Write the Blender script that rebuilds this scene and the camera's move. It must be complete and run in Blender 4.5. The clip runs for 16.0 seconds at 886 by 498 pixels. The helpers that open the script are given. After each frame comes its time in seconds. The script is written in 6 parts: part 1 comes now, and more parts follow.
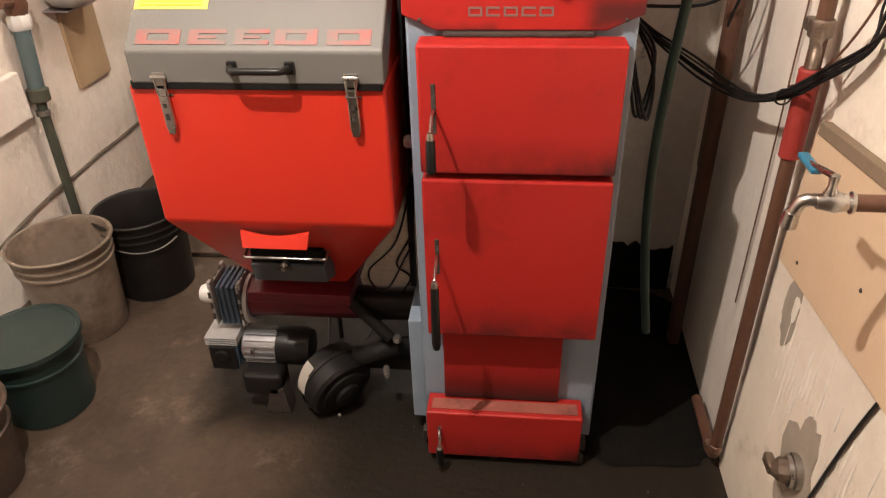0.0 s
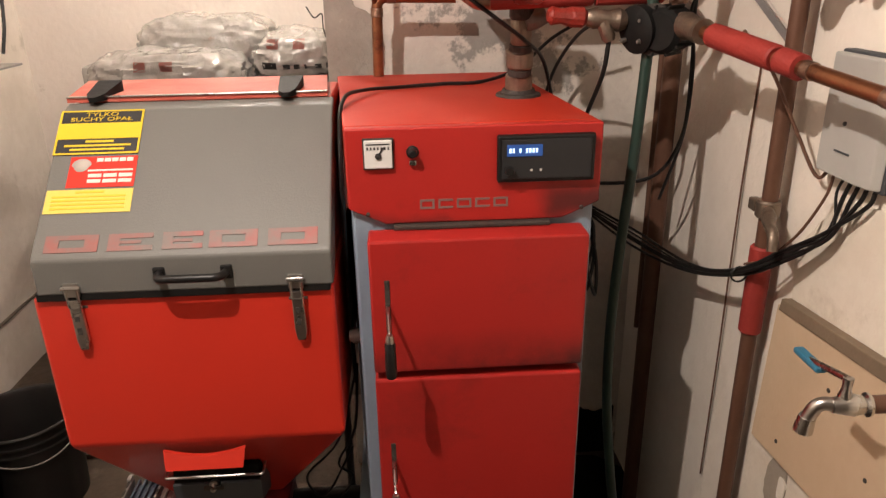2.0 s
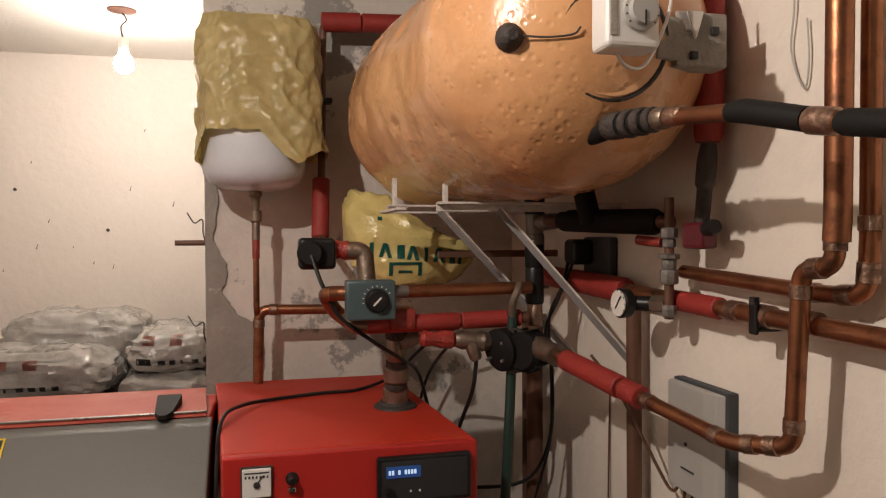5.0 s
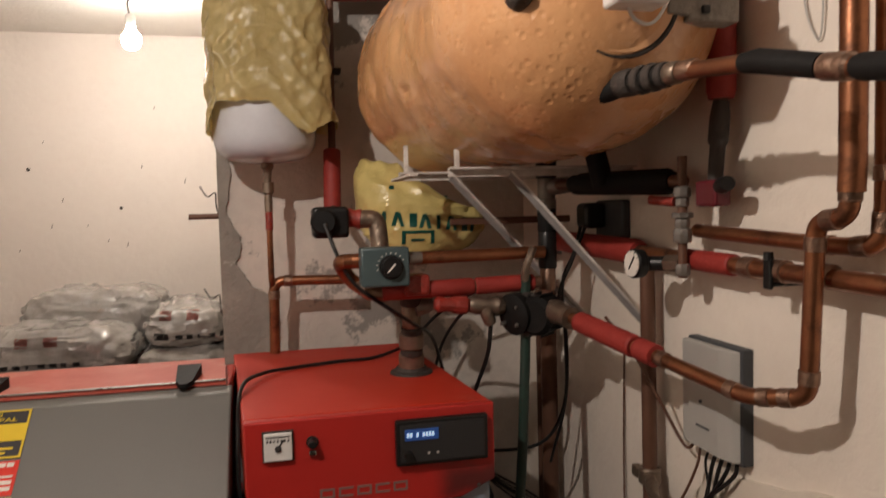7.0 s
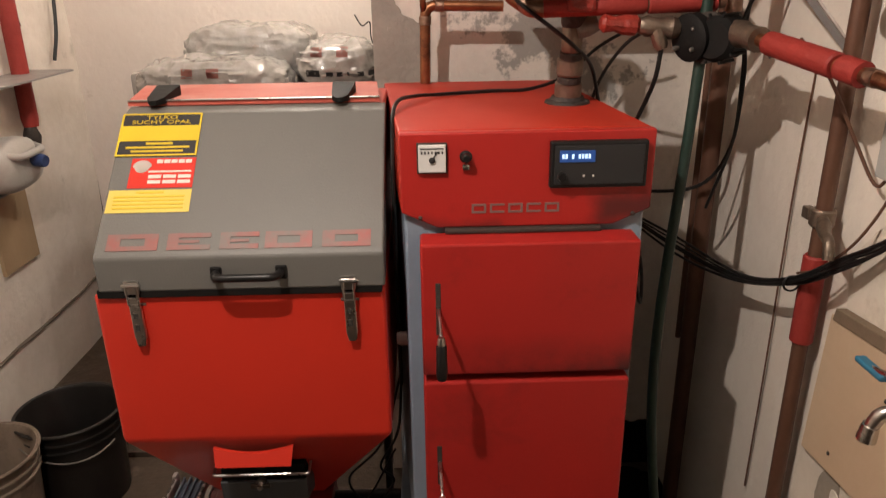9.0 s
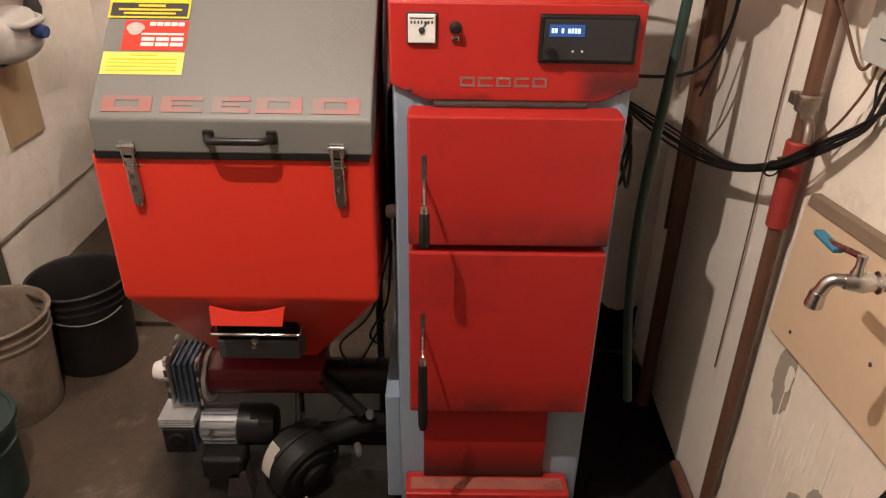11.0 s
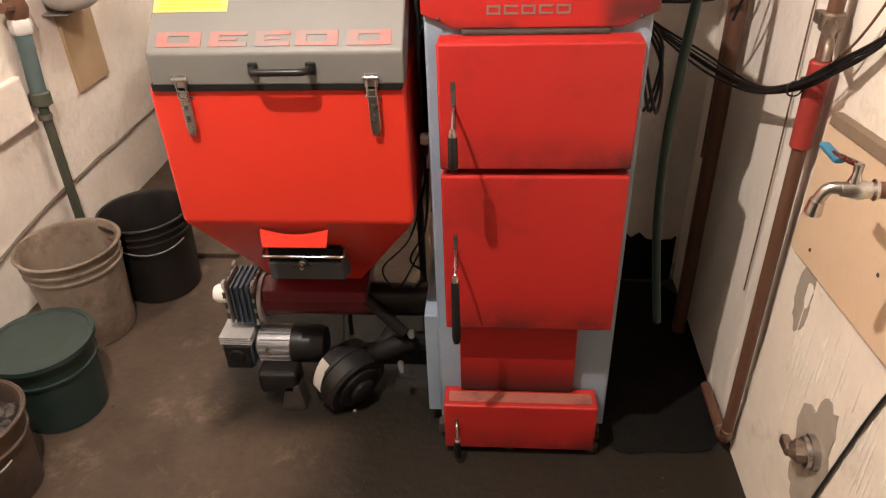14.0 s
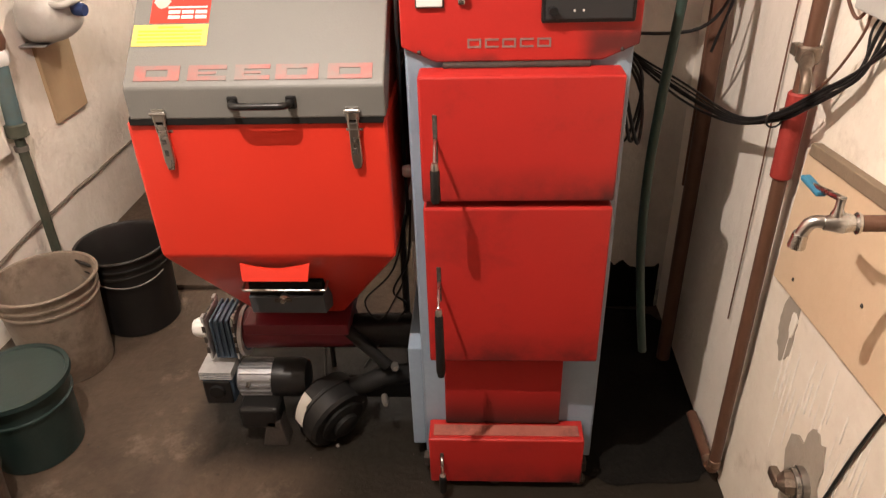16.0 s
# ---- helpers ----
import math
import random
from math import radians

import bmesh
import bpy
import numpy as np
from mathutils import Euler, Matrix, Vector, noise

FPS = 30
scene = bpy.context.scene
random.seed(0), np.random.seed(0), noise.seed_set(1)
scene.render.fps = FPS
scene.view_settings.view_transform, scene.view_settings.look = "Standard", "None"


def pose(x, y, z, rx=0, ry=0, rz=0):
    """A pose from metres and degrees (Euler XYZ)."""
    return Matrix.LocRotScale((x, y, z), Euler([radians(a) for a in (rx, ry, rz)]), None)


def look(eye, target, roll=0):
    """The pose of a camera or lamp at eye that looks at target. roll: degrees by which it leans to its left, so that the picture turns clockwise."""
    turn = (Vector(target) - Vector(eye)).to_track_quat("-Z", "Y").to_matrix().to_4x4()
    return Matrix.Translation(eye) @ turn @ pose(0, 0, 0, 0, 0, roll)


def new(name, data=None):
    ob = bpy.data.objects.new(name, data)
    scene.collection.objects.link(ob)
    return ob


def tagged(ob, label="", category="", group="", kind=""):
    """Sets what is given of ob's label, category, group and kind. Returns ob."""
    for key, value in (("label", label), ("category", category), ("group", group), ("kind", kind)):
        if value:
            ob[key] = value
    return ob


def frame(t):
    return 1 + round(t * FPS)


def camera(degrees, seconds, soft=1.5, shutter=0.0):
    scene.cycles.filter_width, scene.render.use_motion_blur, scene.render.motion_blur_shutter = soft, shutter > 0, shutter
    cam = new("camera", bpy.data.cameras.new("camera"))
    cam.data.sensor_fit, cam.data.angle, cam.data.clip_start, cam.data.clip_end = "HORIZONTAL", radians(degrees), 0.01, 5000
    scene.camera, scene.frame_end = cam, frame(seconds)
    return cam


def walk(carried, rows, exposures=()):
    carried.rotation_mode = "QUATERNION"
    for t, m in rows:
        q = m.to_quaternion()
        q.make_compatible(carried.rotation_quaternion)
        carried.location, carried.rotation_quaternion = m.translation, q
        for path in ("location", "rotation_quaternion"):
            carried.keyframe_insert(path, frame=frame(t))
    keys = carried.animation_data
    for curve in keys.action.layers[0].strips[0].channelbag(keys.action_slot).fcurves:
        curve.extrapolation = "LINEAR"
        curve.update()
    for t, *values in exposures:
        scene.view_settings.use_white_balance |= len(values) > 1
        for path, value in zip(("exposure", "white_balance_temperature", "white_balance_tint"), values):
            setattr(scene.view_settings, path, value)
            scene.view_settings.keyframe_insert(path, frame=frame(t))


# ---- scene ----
cam = camera(64.0, 16.0, soft=1.2, shutter=0.3)
PATH = [
    (0, (0.122, -0.04, 1.619), (-0.068, 1.635, 0.543), -1.7),
    (0.5, (0.099, -0.026, 1.619), (-0.093, 1.695, 0.618), -2.0),
    (1, (0.064, 0.021, 1.659), (-0.003, 1.811, 0.769), -1.1),
    (1.5, (0.025, 0.074, 1.672), (0.045, 1.889, 0.832), -1.7),
    (2, (-0.012, 0.116, 1.675), (0.098, 1.972, 0.938), -1.0),
    (2.5, (-0.014, 0.136, 1.697), (0.165, 2.017, 1.041), -0.4),
    (3, (-0.006, 0.114, 1.756), (0.249, 2.041, 1.282), -1.1),
    (3.5, (0.011, 0.102, 1.797), (0.315, 2.044, 1.428), -1.1),
    (4, (-0.004, 0.091, 1.804), (0.359, 2.042, 1.556), -1.0),
    (4.5, (-0.019, 0.075, 1.809), (0.431, 2.022, 1.73), -0.2),
    (4.7, (-0.022, 0.071, 1.809), (0.443, 2.016, 1.77), -0.1),
    (6.8, (-0.024, 0.06, 1.798), (0.463, 1.999, 1.761), -1.4),
    (7, (-0.03, 0.061, 1.789), (0.41, 2.009, 1.683), -1.5),
    (7.5, (-0.046, 0.071, 1.756), (0.287, 2.031, 1.53), -1.4),
    (8, (-0.061, 0.079, 1.721), (0.093, 2.035, 1.332), -0.2),
    (8.5, (-0.063, 0.094, 1.69), (-0.012, 2.01, 1.117), -1.2),
    (9, (-0.063, 0.102, 1.669), (-0.023, 1.971, 0.96), -0.9),
    (9.5, (-0.064, 0.108, 1.644), (-0.012, 1.927, 0.813), -0.4),
    (9.7, (-0.064, 0.11, 1.637), (0.004, 1.911, 0.771), -0.4),
    (11.8, (0.028, -0.024, 1.629), (-0.018, 1.702, 0.62), 0.5),
    (12, (0.035, -0.034, 1.632), (-0.019, 1.679, 0.6), -0.2),
    (12.5, (0.047, -0.048, 1.627), (-0.053, 1.648, 0.572), -0.8),
    (13, (0.05, -0.06, 1.632), (-0.1, 1.652, 0.61), -2.1),
    (13.5, (0.054, -0.069, 1.636), (-0.033, 1.643, 0.606), -1.6),
    (14, (0.047, -0.071, 1.633), (-0.103, 1.602, 0.548), -2.2),
    (14.5, (0.047, -0.065, 1.629), (-0.109, 1.573, 0.492), -2.5),
    (15, (0.05, -0.062, 1.627), (-0.076, 1.581, 0.493), -2.2),
    (15.5, (0.049, -0.052, 1.631), (-0.061, 1.608, 0.522), -2.1),
    (16, (0.046, -0.047, 1.641), (-0.057, 1.665, 0.612), -1.9),
]
walk(cam, [(t, look(eye, target, roll)) for t, eye, target, roll in PATH], exposures=[(0, 1.0), (1, 0.8), (2, 0.35), (2.5, 0.3), (3, -0.05), (3.5, -0.3), (4.5, -0.6), (7, -0.75), (8, -0.6), (9, 0.05), (9.7, 0.15), (12, 0.9), (13, 1.0), (14, 1.15), (16, 1.1)])
LAMP_POWER, BULB_GLOW = 78.0, 520.0

# ---- light ----
world = bpy.data.worlds.new("world")
world.use_nodes = True
scene.world = world
world.node_tree.nodes["Background"].inputs[0].default_value = (0.5, 0.42, 0.35, 1)
world.node_tree.nodes["Background"].inputs[1].default_value = 0.004
lamp_data = bpy.data.lights.new("ceiling_lamp_light", "POINT")
lamp_data.energy, lamp_data.color, lamp_data.shadow_soft_size = LAMP_POWER, (1.0, 0.875, 0.785), 0.013
new("ceiling_lamp_light", lamp_data).location = (-0.55, 0.62, 2.50)


# ---- materials ----
def material(name, colour, rough=0.5, metal=0.0, second=None, scale=6.0, amount=0.5, fine=60.0, bump=0.2, dirt=None, dirt_scale=3.0,
             dirt_cut=(0.5, 0.68), coat=0.0, trans=0.0, rough_var=0.1, stretch=(1, 1, 1), edge_soot=None, spec=0.5, pits=None):
    """A surface with blotches at two scales, optional dirt with a shape of its own, and fine relief."""
    m = bpy.data.materials.new(name)
    m.use_nodes = True
    nt = m.node_tree
    n, link = nt.nodes, nt.links.new
    b = n["Principled BSDF"]
    co = n.new("ShaderNodeTexCoord")
    mp = n.new("ShaderNodeMapping")
    mp.inputs["Scale"].default_value = stretch
    link(co.outputs["Object"], mp.inputs["Vector"])
    info = n.new("ShaderNodeObjectInfo")
    shift = n.new("ShaderNodeVectorMath")
    shift.operation = "ADD"
    link(mp.outputs[0], shift.inputs[0])
    link(info.outputs["Random"], shift.inputs[1])

    def tex(s, detail=6.0, r=0.6):
        t = n.new("ShaderNodeTexNoise")
        t.inputs["Scale"].default_value, t.inputs["Detail"].default_value, t.inputs["Roughness"].default_value = s, detail, r
        link(shift.outputs[0], t.inputs["Vector"])
        return t.outputs["Fac"]

    def ramp(value, lo, hi, top=1.0):
        r = n.new("ShaderNodeMapRange")
        for key, v in (("From Min", lo), ("From Max", hi), ("To Max", top)):
            r.inputs[key].default_value = v
        link(value, r.inputs["Value"])
        return r.outputs[0]

    def mix(fac, a, c):
        x = n.new("ShaderNodeMix")
        x.data_type = "RGBA"
        link(fac, x.inputs[0])
        for socket, v in ((x.inputs[6], a), (x.inputs[7], c)):
            if isinstance(v, tuple):
                socket.default_value = (*v, 1)
            else:
                link(v, socket)
        return x.outputs[2]

    second = second or tuple(v * 0.72 for v in colour)
    big, small = tex(scale), tex(fine, 4.0)
    col = mix(ramp(big, 0.35, 0.7, amount), tuple(colour), tuple(second))
    col = mix(ramp(small, 0.4, 0.75, amount * 0.5), col, tuple(second))
    if dirt:
        col = mix(ramp(tex(dirt_scale, 8.0, 0.7), dirt_cut[0], dirt_cut[1], 0.9), col, tuple(dirt))
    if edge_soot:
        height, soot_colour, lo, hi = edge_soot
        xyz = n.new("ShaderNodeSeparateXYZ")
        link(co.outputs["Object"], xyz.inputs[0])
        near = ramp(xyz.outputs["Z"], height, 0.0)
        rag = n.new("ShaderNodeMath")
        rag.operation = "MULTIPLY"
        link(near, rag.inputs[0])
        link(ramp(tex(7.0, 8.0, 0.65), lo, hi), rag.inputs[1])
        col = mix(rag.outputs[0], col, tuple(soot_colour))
    link(col, b.inputs["Base Color"])
    rr = n.new("ShaderNodeMapRange")
    rr.inputs["To Min"].default_value, rr.inputs["To Max"].default_value = max(0.03, rough - rough_var), min(1, rough + rough_var)
    link(big, rr.inputs["Value"])
    link(rr.outputs[0], b.inputs["Roughness"])
    b.inputs["Metallic"].default_value = metal
    b.inputs["Specular IOR Level"].default_value = spec
    b.inputs["Coat Weight"].default_value = coat
    b.inputs["Transmission Weight"].default_value = trans
    if bump:
        add = n.new("ShaderNodeMath")
        add.operation = "ADD"
        link(big, add.inputs[0])
        link(small, add.inputs[1])
        bp = n.new("ShaderNodeBump")
        bp.inputs["Strength"].default_value, bp.inputs["Distance"].default_value = bump, 0.01
        link(add.outputs[0], bp.inputs["Height"])
        link(bp.outputs[0], b.inputs["Normal"])
        if pits:
            cells = n.new("ShaderNodeTexVoronoi")
            cells.inputs["Scale"].default_value = pits[0]
            link(shift.outputs[0], cells.inputs["Vector"])
            dent = n.new("ShaderNodeMath")
            dent.operation = "MULTIPLY"
            link(ramp(cells.outputs["Distance"], 0.40, 0.0), dent.inputs[0])
            link(ramp(tex(7.5, 2.0), 0.44, 0.53), dent.inputs[1])
            pit = n.new("ShaderNodeBump")
            pit.invert = True
            pit.inputs["Strength"].default_value, pit.inputs["Distance"].default_value = pits[1], 0.01
            link(dent.outputs[0], pit.inputs["Height"])
            link(bp.outputs[0], pit.inputs["Normal"])
            link(pit.outputs[0], b.inputs["Normal"])
    return m


def glowing(name, colour, strength):
    m = bpy.data.materials.new(name)
    m.use_nodes = True
    b = m.node_tree.nodes["Principled BSDF"]
    b.inputs["Base Color"].default_value = (*colour, 1)
    b.inputs["Emission Color"].default_value, b.inputs["Emission Strength"].default_value = (*colour, 1), strength
    return m


PLASTER = material("old_plaster", (0.82, 0.75, 0.66), 0.85, second=(0.72, 0.645, 0.55), scale=2.6, amount=0.7, fine=34, bump=0.32,
                   dirt=(0.46, 0.395, 0.32), dirt_scale=3.4, dirt_cut=(0.64, 0.80))
PLASTER_L = material("rough_plaster", (0.82, 0.755, 0.68), 0.9, second=(0.66, 0.59, 0.51), scale=3.6, amount=0.8, fine=22, bump=0.6,
                     dirt=(0.36, 0.31, 0.25), dirt_scale=2.4, dirt_cut=(0.60, 0.76))
PLASTER_A = material("whitewashed_plaster", (0.78, 0.71, 0.65), 0.85, second=(0.70, 0.62, 0.56), scale=1.8, amount=0.5, fine=30, bump=0.3,
                     dirt=(0.40, 0.32, 0.25), dirt_scale=5.0, dirt_cut=(0.68, 0.80))
CHIMNEY = material("patchy_render", (0.74, 0.68, 0.61), 0.9, second=(0.52, 0.48, 0.43), scale=4.0, amount=0.6, fine=30, bump=0.6,
                   dirt=(0.28, 0.265, 0.24), dirt_scale=1.8, dirt_cut=(0.56, 0.585))
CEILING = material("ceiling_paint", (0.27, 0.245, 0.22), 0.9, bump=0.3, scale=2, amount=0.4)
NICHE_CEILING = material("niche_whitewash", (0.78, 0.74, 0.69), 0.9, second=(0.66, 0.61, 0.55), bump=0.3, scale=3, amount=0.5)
CONCRETE = material("grimy_concrete", (0.088, 0.063, 0.045), 0.55, second=(0.046, 0.032, 0.023), scale=4.5, amount=0.8, fine=38, bump=0.35,
                    dirt=(0.175, 0.135, 0.100), dirt_scale=7.0, dirt_cut=(0.56, 0.74), rough_var=0.15, spec=0.22)
RED = material("red_enamel", (0.60, 0.034, 0.018), 0.36, second=(0.53, 0.028, 0.015), scale=3, amount=0.4, fine=160, bump=0.05, coat=0.2)
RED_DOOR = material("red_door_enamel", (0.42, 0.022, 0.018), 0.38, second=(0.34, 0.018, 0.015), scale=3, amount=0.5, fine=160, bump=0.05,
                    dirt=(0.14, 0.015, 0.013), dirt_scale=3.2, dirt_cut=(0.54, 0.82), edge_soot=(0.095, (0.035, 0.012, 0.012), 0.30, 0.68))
RED_FRONT = material("red_front_enamel", (0.44, 0.023, 0.018), 0.38, second=(0.36, 0.019, 0.015), scale=3, amount=0.5, fine=160, bump=0.05,
                     dirt=(0.22, 0.017, 0.014), dirt_scale=4.0, dirt_cut=(0.54, 0.82))
RED_PANEL = material("sooty_red_panel", (0.36, 0.020, 0.017), 0.40, second=(0.28, 0.016, 0.014), scale=3, amount=0.5, fine=160, bump=0.05,
                     dirt=(0.12, 0.014, 0.012), dirt_scale=3.2, dirt_cut=(0.54, 0.82), edge_soot=(0.115, (0.014, 0.008, 0.008), 0.0, 0.40))
RED_DUSTY = material("ash_dusted_red", (0.34, 0.105, 0.075), 0.75, second=(0.24, 0.06, 0.045), scale=7, amount=0.8, fine=90, bump=0.15,
                     dirt=(0.08, 0.03, 0.025), dirt_scale=5, dirt_cut=(0.54, 0.72))
COVER_RED = material("dusty_red_enamel", (0.48, 0.032, 0.014), 0.50, second=(0.40, 0.026, 0.013), scale=3, amount=0.5, fine=120, bump=0.06,
                     dirt=(0.46, 0.075, 0.050), dirt_scale=5, dirt_cut=(0.56, 0.72), spec=0.3)
STRIP_RED = material("pink_dusted_red", (0.52, 0.115, 0.078), 0.55, second=(0.44, 0.060, 0.038), scale=8, amount=0.8, fine=120, bump=0.06, dirt=(0.50, 0.20, 0.15), dirt_scale=6, dirt_cut=(0.52, 0.70))
GREY = material("grey_hammered_paint", (0.143, 0.141, 0.128), 0.50, second=(0.122, 0.118, 0.110), scale=4, amount=0.4, fine=220, bump=0.08)
STEEL_GREY = material("pale_grey_paint", (0.27, 0.335, 0.41), 0.45, second=(0.20, 0.25, 0.31), scale=5, amount=0.5, bump=0.08)
BLACK = material("black_plastic", (0.009, 0.0085, 0.0085), 0.38, second=(0.016, 0.015, 0.014), scale=8, amount=0.5, bump=0.05, spec=0.35)
BLACK_MATT = material("black_rubber", (0.009, 0.0085, 0.008), 0.65, scale=9, bump=0.1, spec=0.22)
SOOT = material("sooty_iron", (0.035, 0.028, 0.024), 0.7, second=(0.06, 0.045, 0.035), scale=12, bump=0.5)
CHROME = material("scuffed_chrome", (0.55, 0.53, 0.50), 0.28, 1.0, scale=14, amount=0.4, bump=0.05)
ALU = material("cast_aluminium", (0.34, 0.34, 0.35), 0.45, 0.8, second=(0.30, 0.30, 0.31), scale=20, amount=0.5, bump=0.2)
PALE_CAST = material("pale_cast_metal", (0.40, 0.40, 0.40), 0.45, 0.1, second=(0.32, 0.32, 0.32), scale=30, amount=0.6, bump=0.15)
ALU_BLUE = material("blue_grey_casting", (0.10, 0.15, 0.22), 0.45, 0.4, scale=20, bump=0.2)
WHITE_PLASTIC = material("white_plastic", (0.72, 0.71, 0.68), 0.4, scale=8, amount=0.3, bump=0.03)
COPPER = material("tarnished_copper", (0.40, 0.165, 0.078), 0.36, 0.85, second=(0.17, 0.072, 0.04), scale=9, amount=0.8, fine=50, bump=0.08,
                  dirt=(0.07, 0.035, 0.026), dirt_scale=10, dirt_cut=(0.52, 0.66))
COPPER_OLD = material("brown_painted_pipe", (0.155, 0.077, 0.047), 0.48, 0.25, second=(0.12, 0.055, 0.035), scale=9, amount=0.8, bump=0.12)
SOLDER = material("solder_joint", (0.40, 0.27, 0.20), 0.4, 0.9, second=(0.20, 0.11, 0.07), scale=30, amount=0.8, bump=0.3)
BRASS = material("dull_brass_fitting", (0.30, 0.235, 0.18), 0.42, 0.8, second=(0.17, 0.13, 0.10), scale=25, amount=0.8, bump=0.25)
ZINC = material("galvanised_fitting", (0.28, 0.265, 0.24), 0.5, 0.7, second=(0.20, 0.18, 0.16), scale=22, amount=0.8, bump=0.3)
FOAM_RED = material("red_pipe_insulation", (0.32, 0.030, 0.022), 0.62, second=(0.22, 0.020, 0.015), scale=12, amount=0.6, bump=0.25)
VALVE_RED = material("red_lacquer", (0.32, 0.032, 0.022), 0.35, second=(0.13, 0.03, 0.022), scale=30, bump=0.4)
TANK_FOAM = material("orange_foam_shell", (0.67, 0.365, 0.172), 0.28, second=(0.53, 0.25, 0.106), scale=5, amount=0.8, fine=26, coat=0.45, bump=0.20, pits=(62.0, 0.22),
                     dirt=(0.74, 0.46, 0.245), dirt_scale=3.0, dirt_cut=(0.55, 0.70))
WHITE_ENAMEL = material("white_enamel", (0.60, 0.62, 0.66), 0.25, scale=5, amount=0.3, bump=0.03, coat=0.3)
YELLOW_FILM = material("crumpled_yellow_film", (0.78, 0.655, 0.33), 0.27, second=(0.60, 0.48, 0.20), scale=9, amount=0.8, fine=34, bump=0.30, coat=0.4)
SACK_YELLOW = material("yellow_plastic_sack", (0.66, 0.55, 0.22), 0.24, second=(0.50, 0.41, 0.14), scale=9, amount=0.7, fine=26, bump=0.5)
TEAL_PRINT = material("teal_print", (0.02, 0.17, 0.13), 0.4, scale=20, bump=0.0)
BAG = material("silvery_plastic_bag", (0.40, 0.385, 0.365), 0.17, second=(0.22, 0.20, 0.18), scale=7, amount=0.9, fine=14, bump=0.45, coat=0.6,
               dirt=(0.24, 0.15, 0.12), dirt_scale=3.2, dirt_cut=(0.60, 0.64))
PRINT = material("dark_print", (0.03, 0.028, 0.028), 0.5, bump=0.0)
PRINT_RED = material("faded_red_print", (0.30, 0.11, 0.09), 0.4, bump=0.0)
GREEN_HOSE = material("green_rubber_hose", (0.013, 0.040, 0.029), 0.45, second=(0.02, 0.03, 0.024), scale=20, bump=0.1)
TEAL_PIPE = material("blue_green_pipe", (0.075, 0.135, 0.145), 0.55, second=(0.10, 0.12, 0.11), scale=14, amount=0.8, bump=0.15)
GREEN_PIPE = material("dark_green_pipe", (0.05, 0.065, 0.045), 0.55, second=(0.09, 0.085, 0.06), scale=14, amount=0.8, bump=0.15)
BUCKET_W = material("dirty_translucent_plastic", (0.25, 0.205, 0.16), 0.36, second=(0.15, 0.11, 0.08), scale=6, amount=0.9, fine=40, bump=0.12,
                    dirt=(0.10, 0.072, 0.050), dirt_scale=5, dirt_cut=(0.48, 0.62))
BUCKET_B = material("black_bucket_plastic", (0.009, 0.008, 0.0075), 0.42, second=(0.018, 0.016, 0.014), scale=6, amount=0.6, bump=0.06)
BUCKET_G = material("dark_green_bucket_plastic", (0.011, 0.027, 0.025), 0.42, second=(0.022, 0.038, 0.034), scale=6, amount=0.7, bump=0.08)
BUCKET_M = material("rusty_bucket_metal", (0.055, 0.045, 0.038), 0.55, 0.3, second=(0.12, 0.075, 0.05), scale=8, amount=0.8, bump=0.25)
COAL = material("coal_and_ash", (0.028, 0.024, 0.022), 0.7, second=(0.09, 0.07, 0.06), scale=30, amount=0.8, bump=0.6)
WOOD = material("pale_worn_board", (0.42, 0.30, 0.18), 0.65, second=(0.33, 0.225, 0.13), scale=4, amount=0.6, fine=30, bump=0.15, stretch=(1, 1, 0.15))
BOARD = material("tan_fibreboard", (0.60, 0.455, 0.31), 0.7, second=(0.52, 0.37, 0.235), scale=4, amount=0.5, fine=50, bump=0.12,
                 dirt=(0.24, 0.16, 0.10), dirt_scale=9, dirt_cut=(0.70, 0.78))
BOX_GREY = material("light_grey_casing", (0.42, 0.41, 0.38), 0.5, second=(0.36, 0.35, 0.32), scale=6, amount=0.4, bump=0.04)
BOX_DARK = material("dark_grey_casing", (0.055, 0.060, 0.066), 0.6, scale=6, bump=0.04)
FACE_DARK = material("dark_face_plate", (0.020, 0.021, 0.023), 0.5, second=(0.028, 0.027, 0.026), scale=8, bump=0.04)
ACT_TEAL = material("grey_green_casing", (0.060, 0.092, 0.098), 0.45, scale=9, bump=0.05)
BLUE_GRIP = material("blue_vinyl", (0.03, 0.16, 0.26), 0.4, scale=20, bump=0.05)
CAP_BLUE = material("blue_cap_plastic", (0.03, 0.055, 0.16), 0.4, scale=20, bump=0.02)
JUG = material("cloudy_plastic", (0.48, 0.46, 0.43), 0.35, second=(0.38, 0.35, 0.31), scale=9, amount=0.6, bump=0.15)
WHITE_PAINT = material("chipped_white_paint", (0.74, 0.70, 0.65), 0.5, second=(0.38, 0.31, 0.26), scale=18, amount=0.8, bump=0.2)
ANGLE_GREY = material("grey_angle_steel", (0.34, 0.32, 0.31), 0.45, 0.4, second=(0.24, 0.22, 0.21), scale=18, amount=0.7, bump=0.15)
CARD = material("torn_grey_card", (0.36, 0.33, 0.29), 0.8, second=(0.25, 0.23, 0.20), scale=14, amount=0.8, bump=0.5)
YELLOW_STICKER = material("yellow_sticker", (0.72, 0.52, 0.03), 0.4, bump=0.0, amount=0.2)
PALE_STICKER = material("pale_yellow_sticker", (0.74, 0.58, 0.12), 0.4, bump=0.0, amount=0.2)
RED_STICKER = material("red_sticker", (0.66, 0.035, 0.02), 0.4, bump=0.0, amount=0.2)
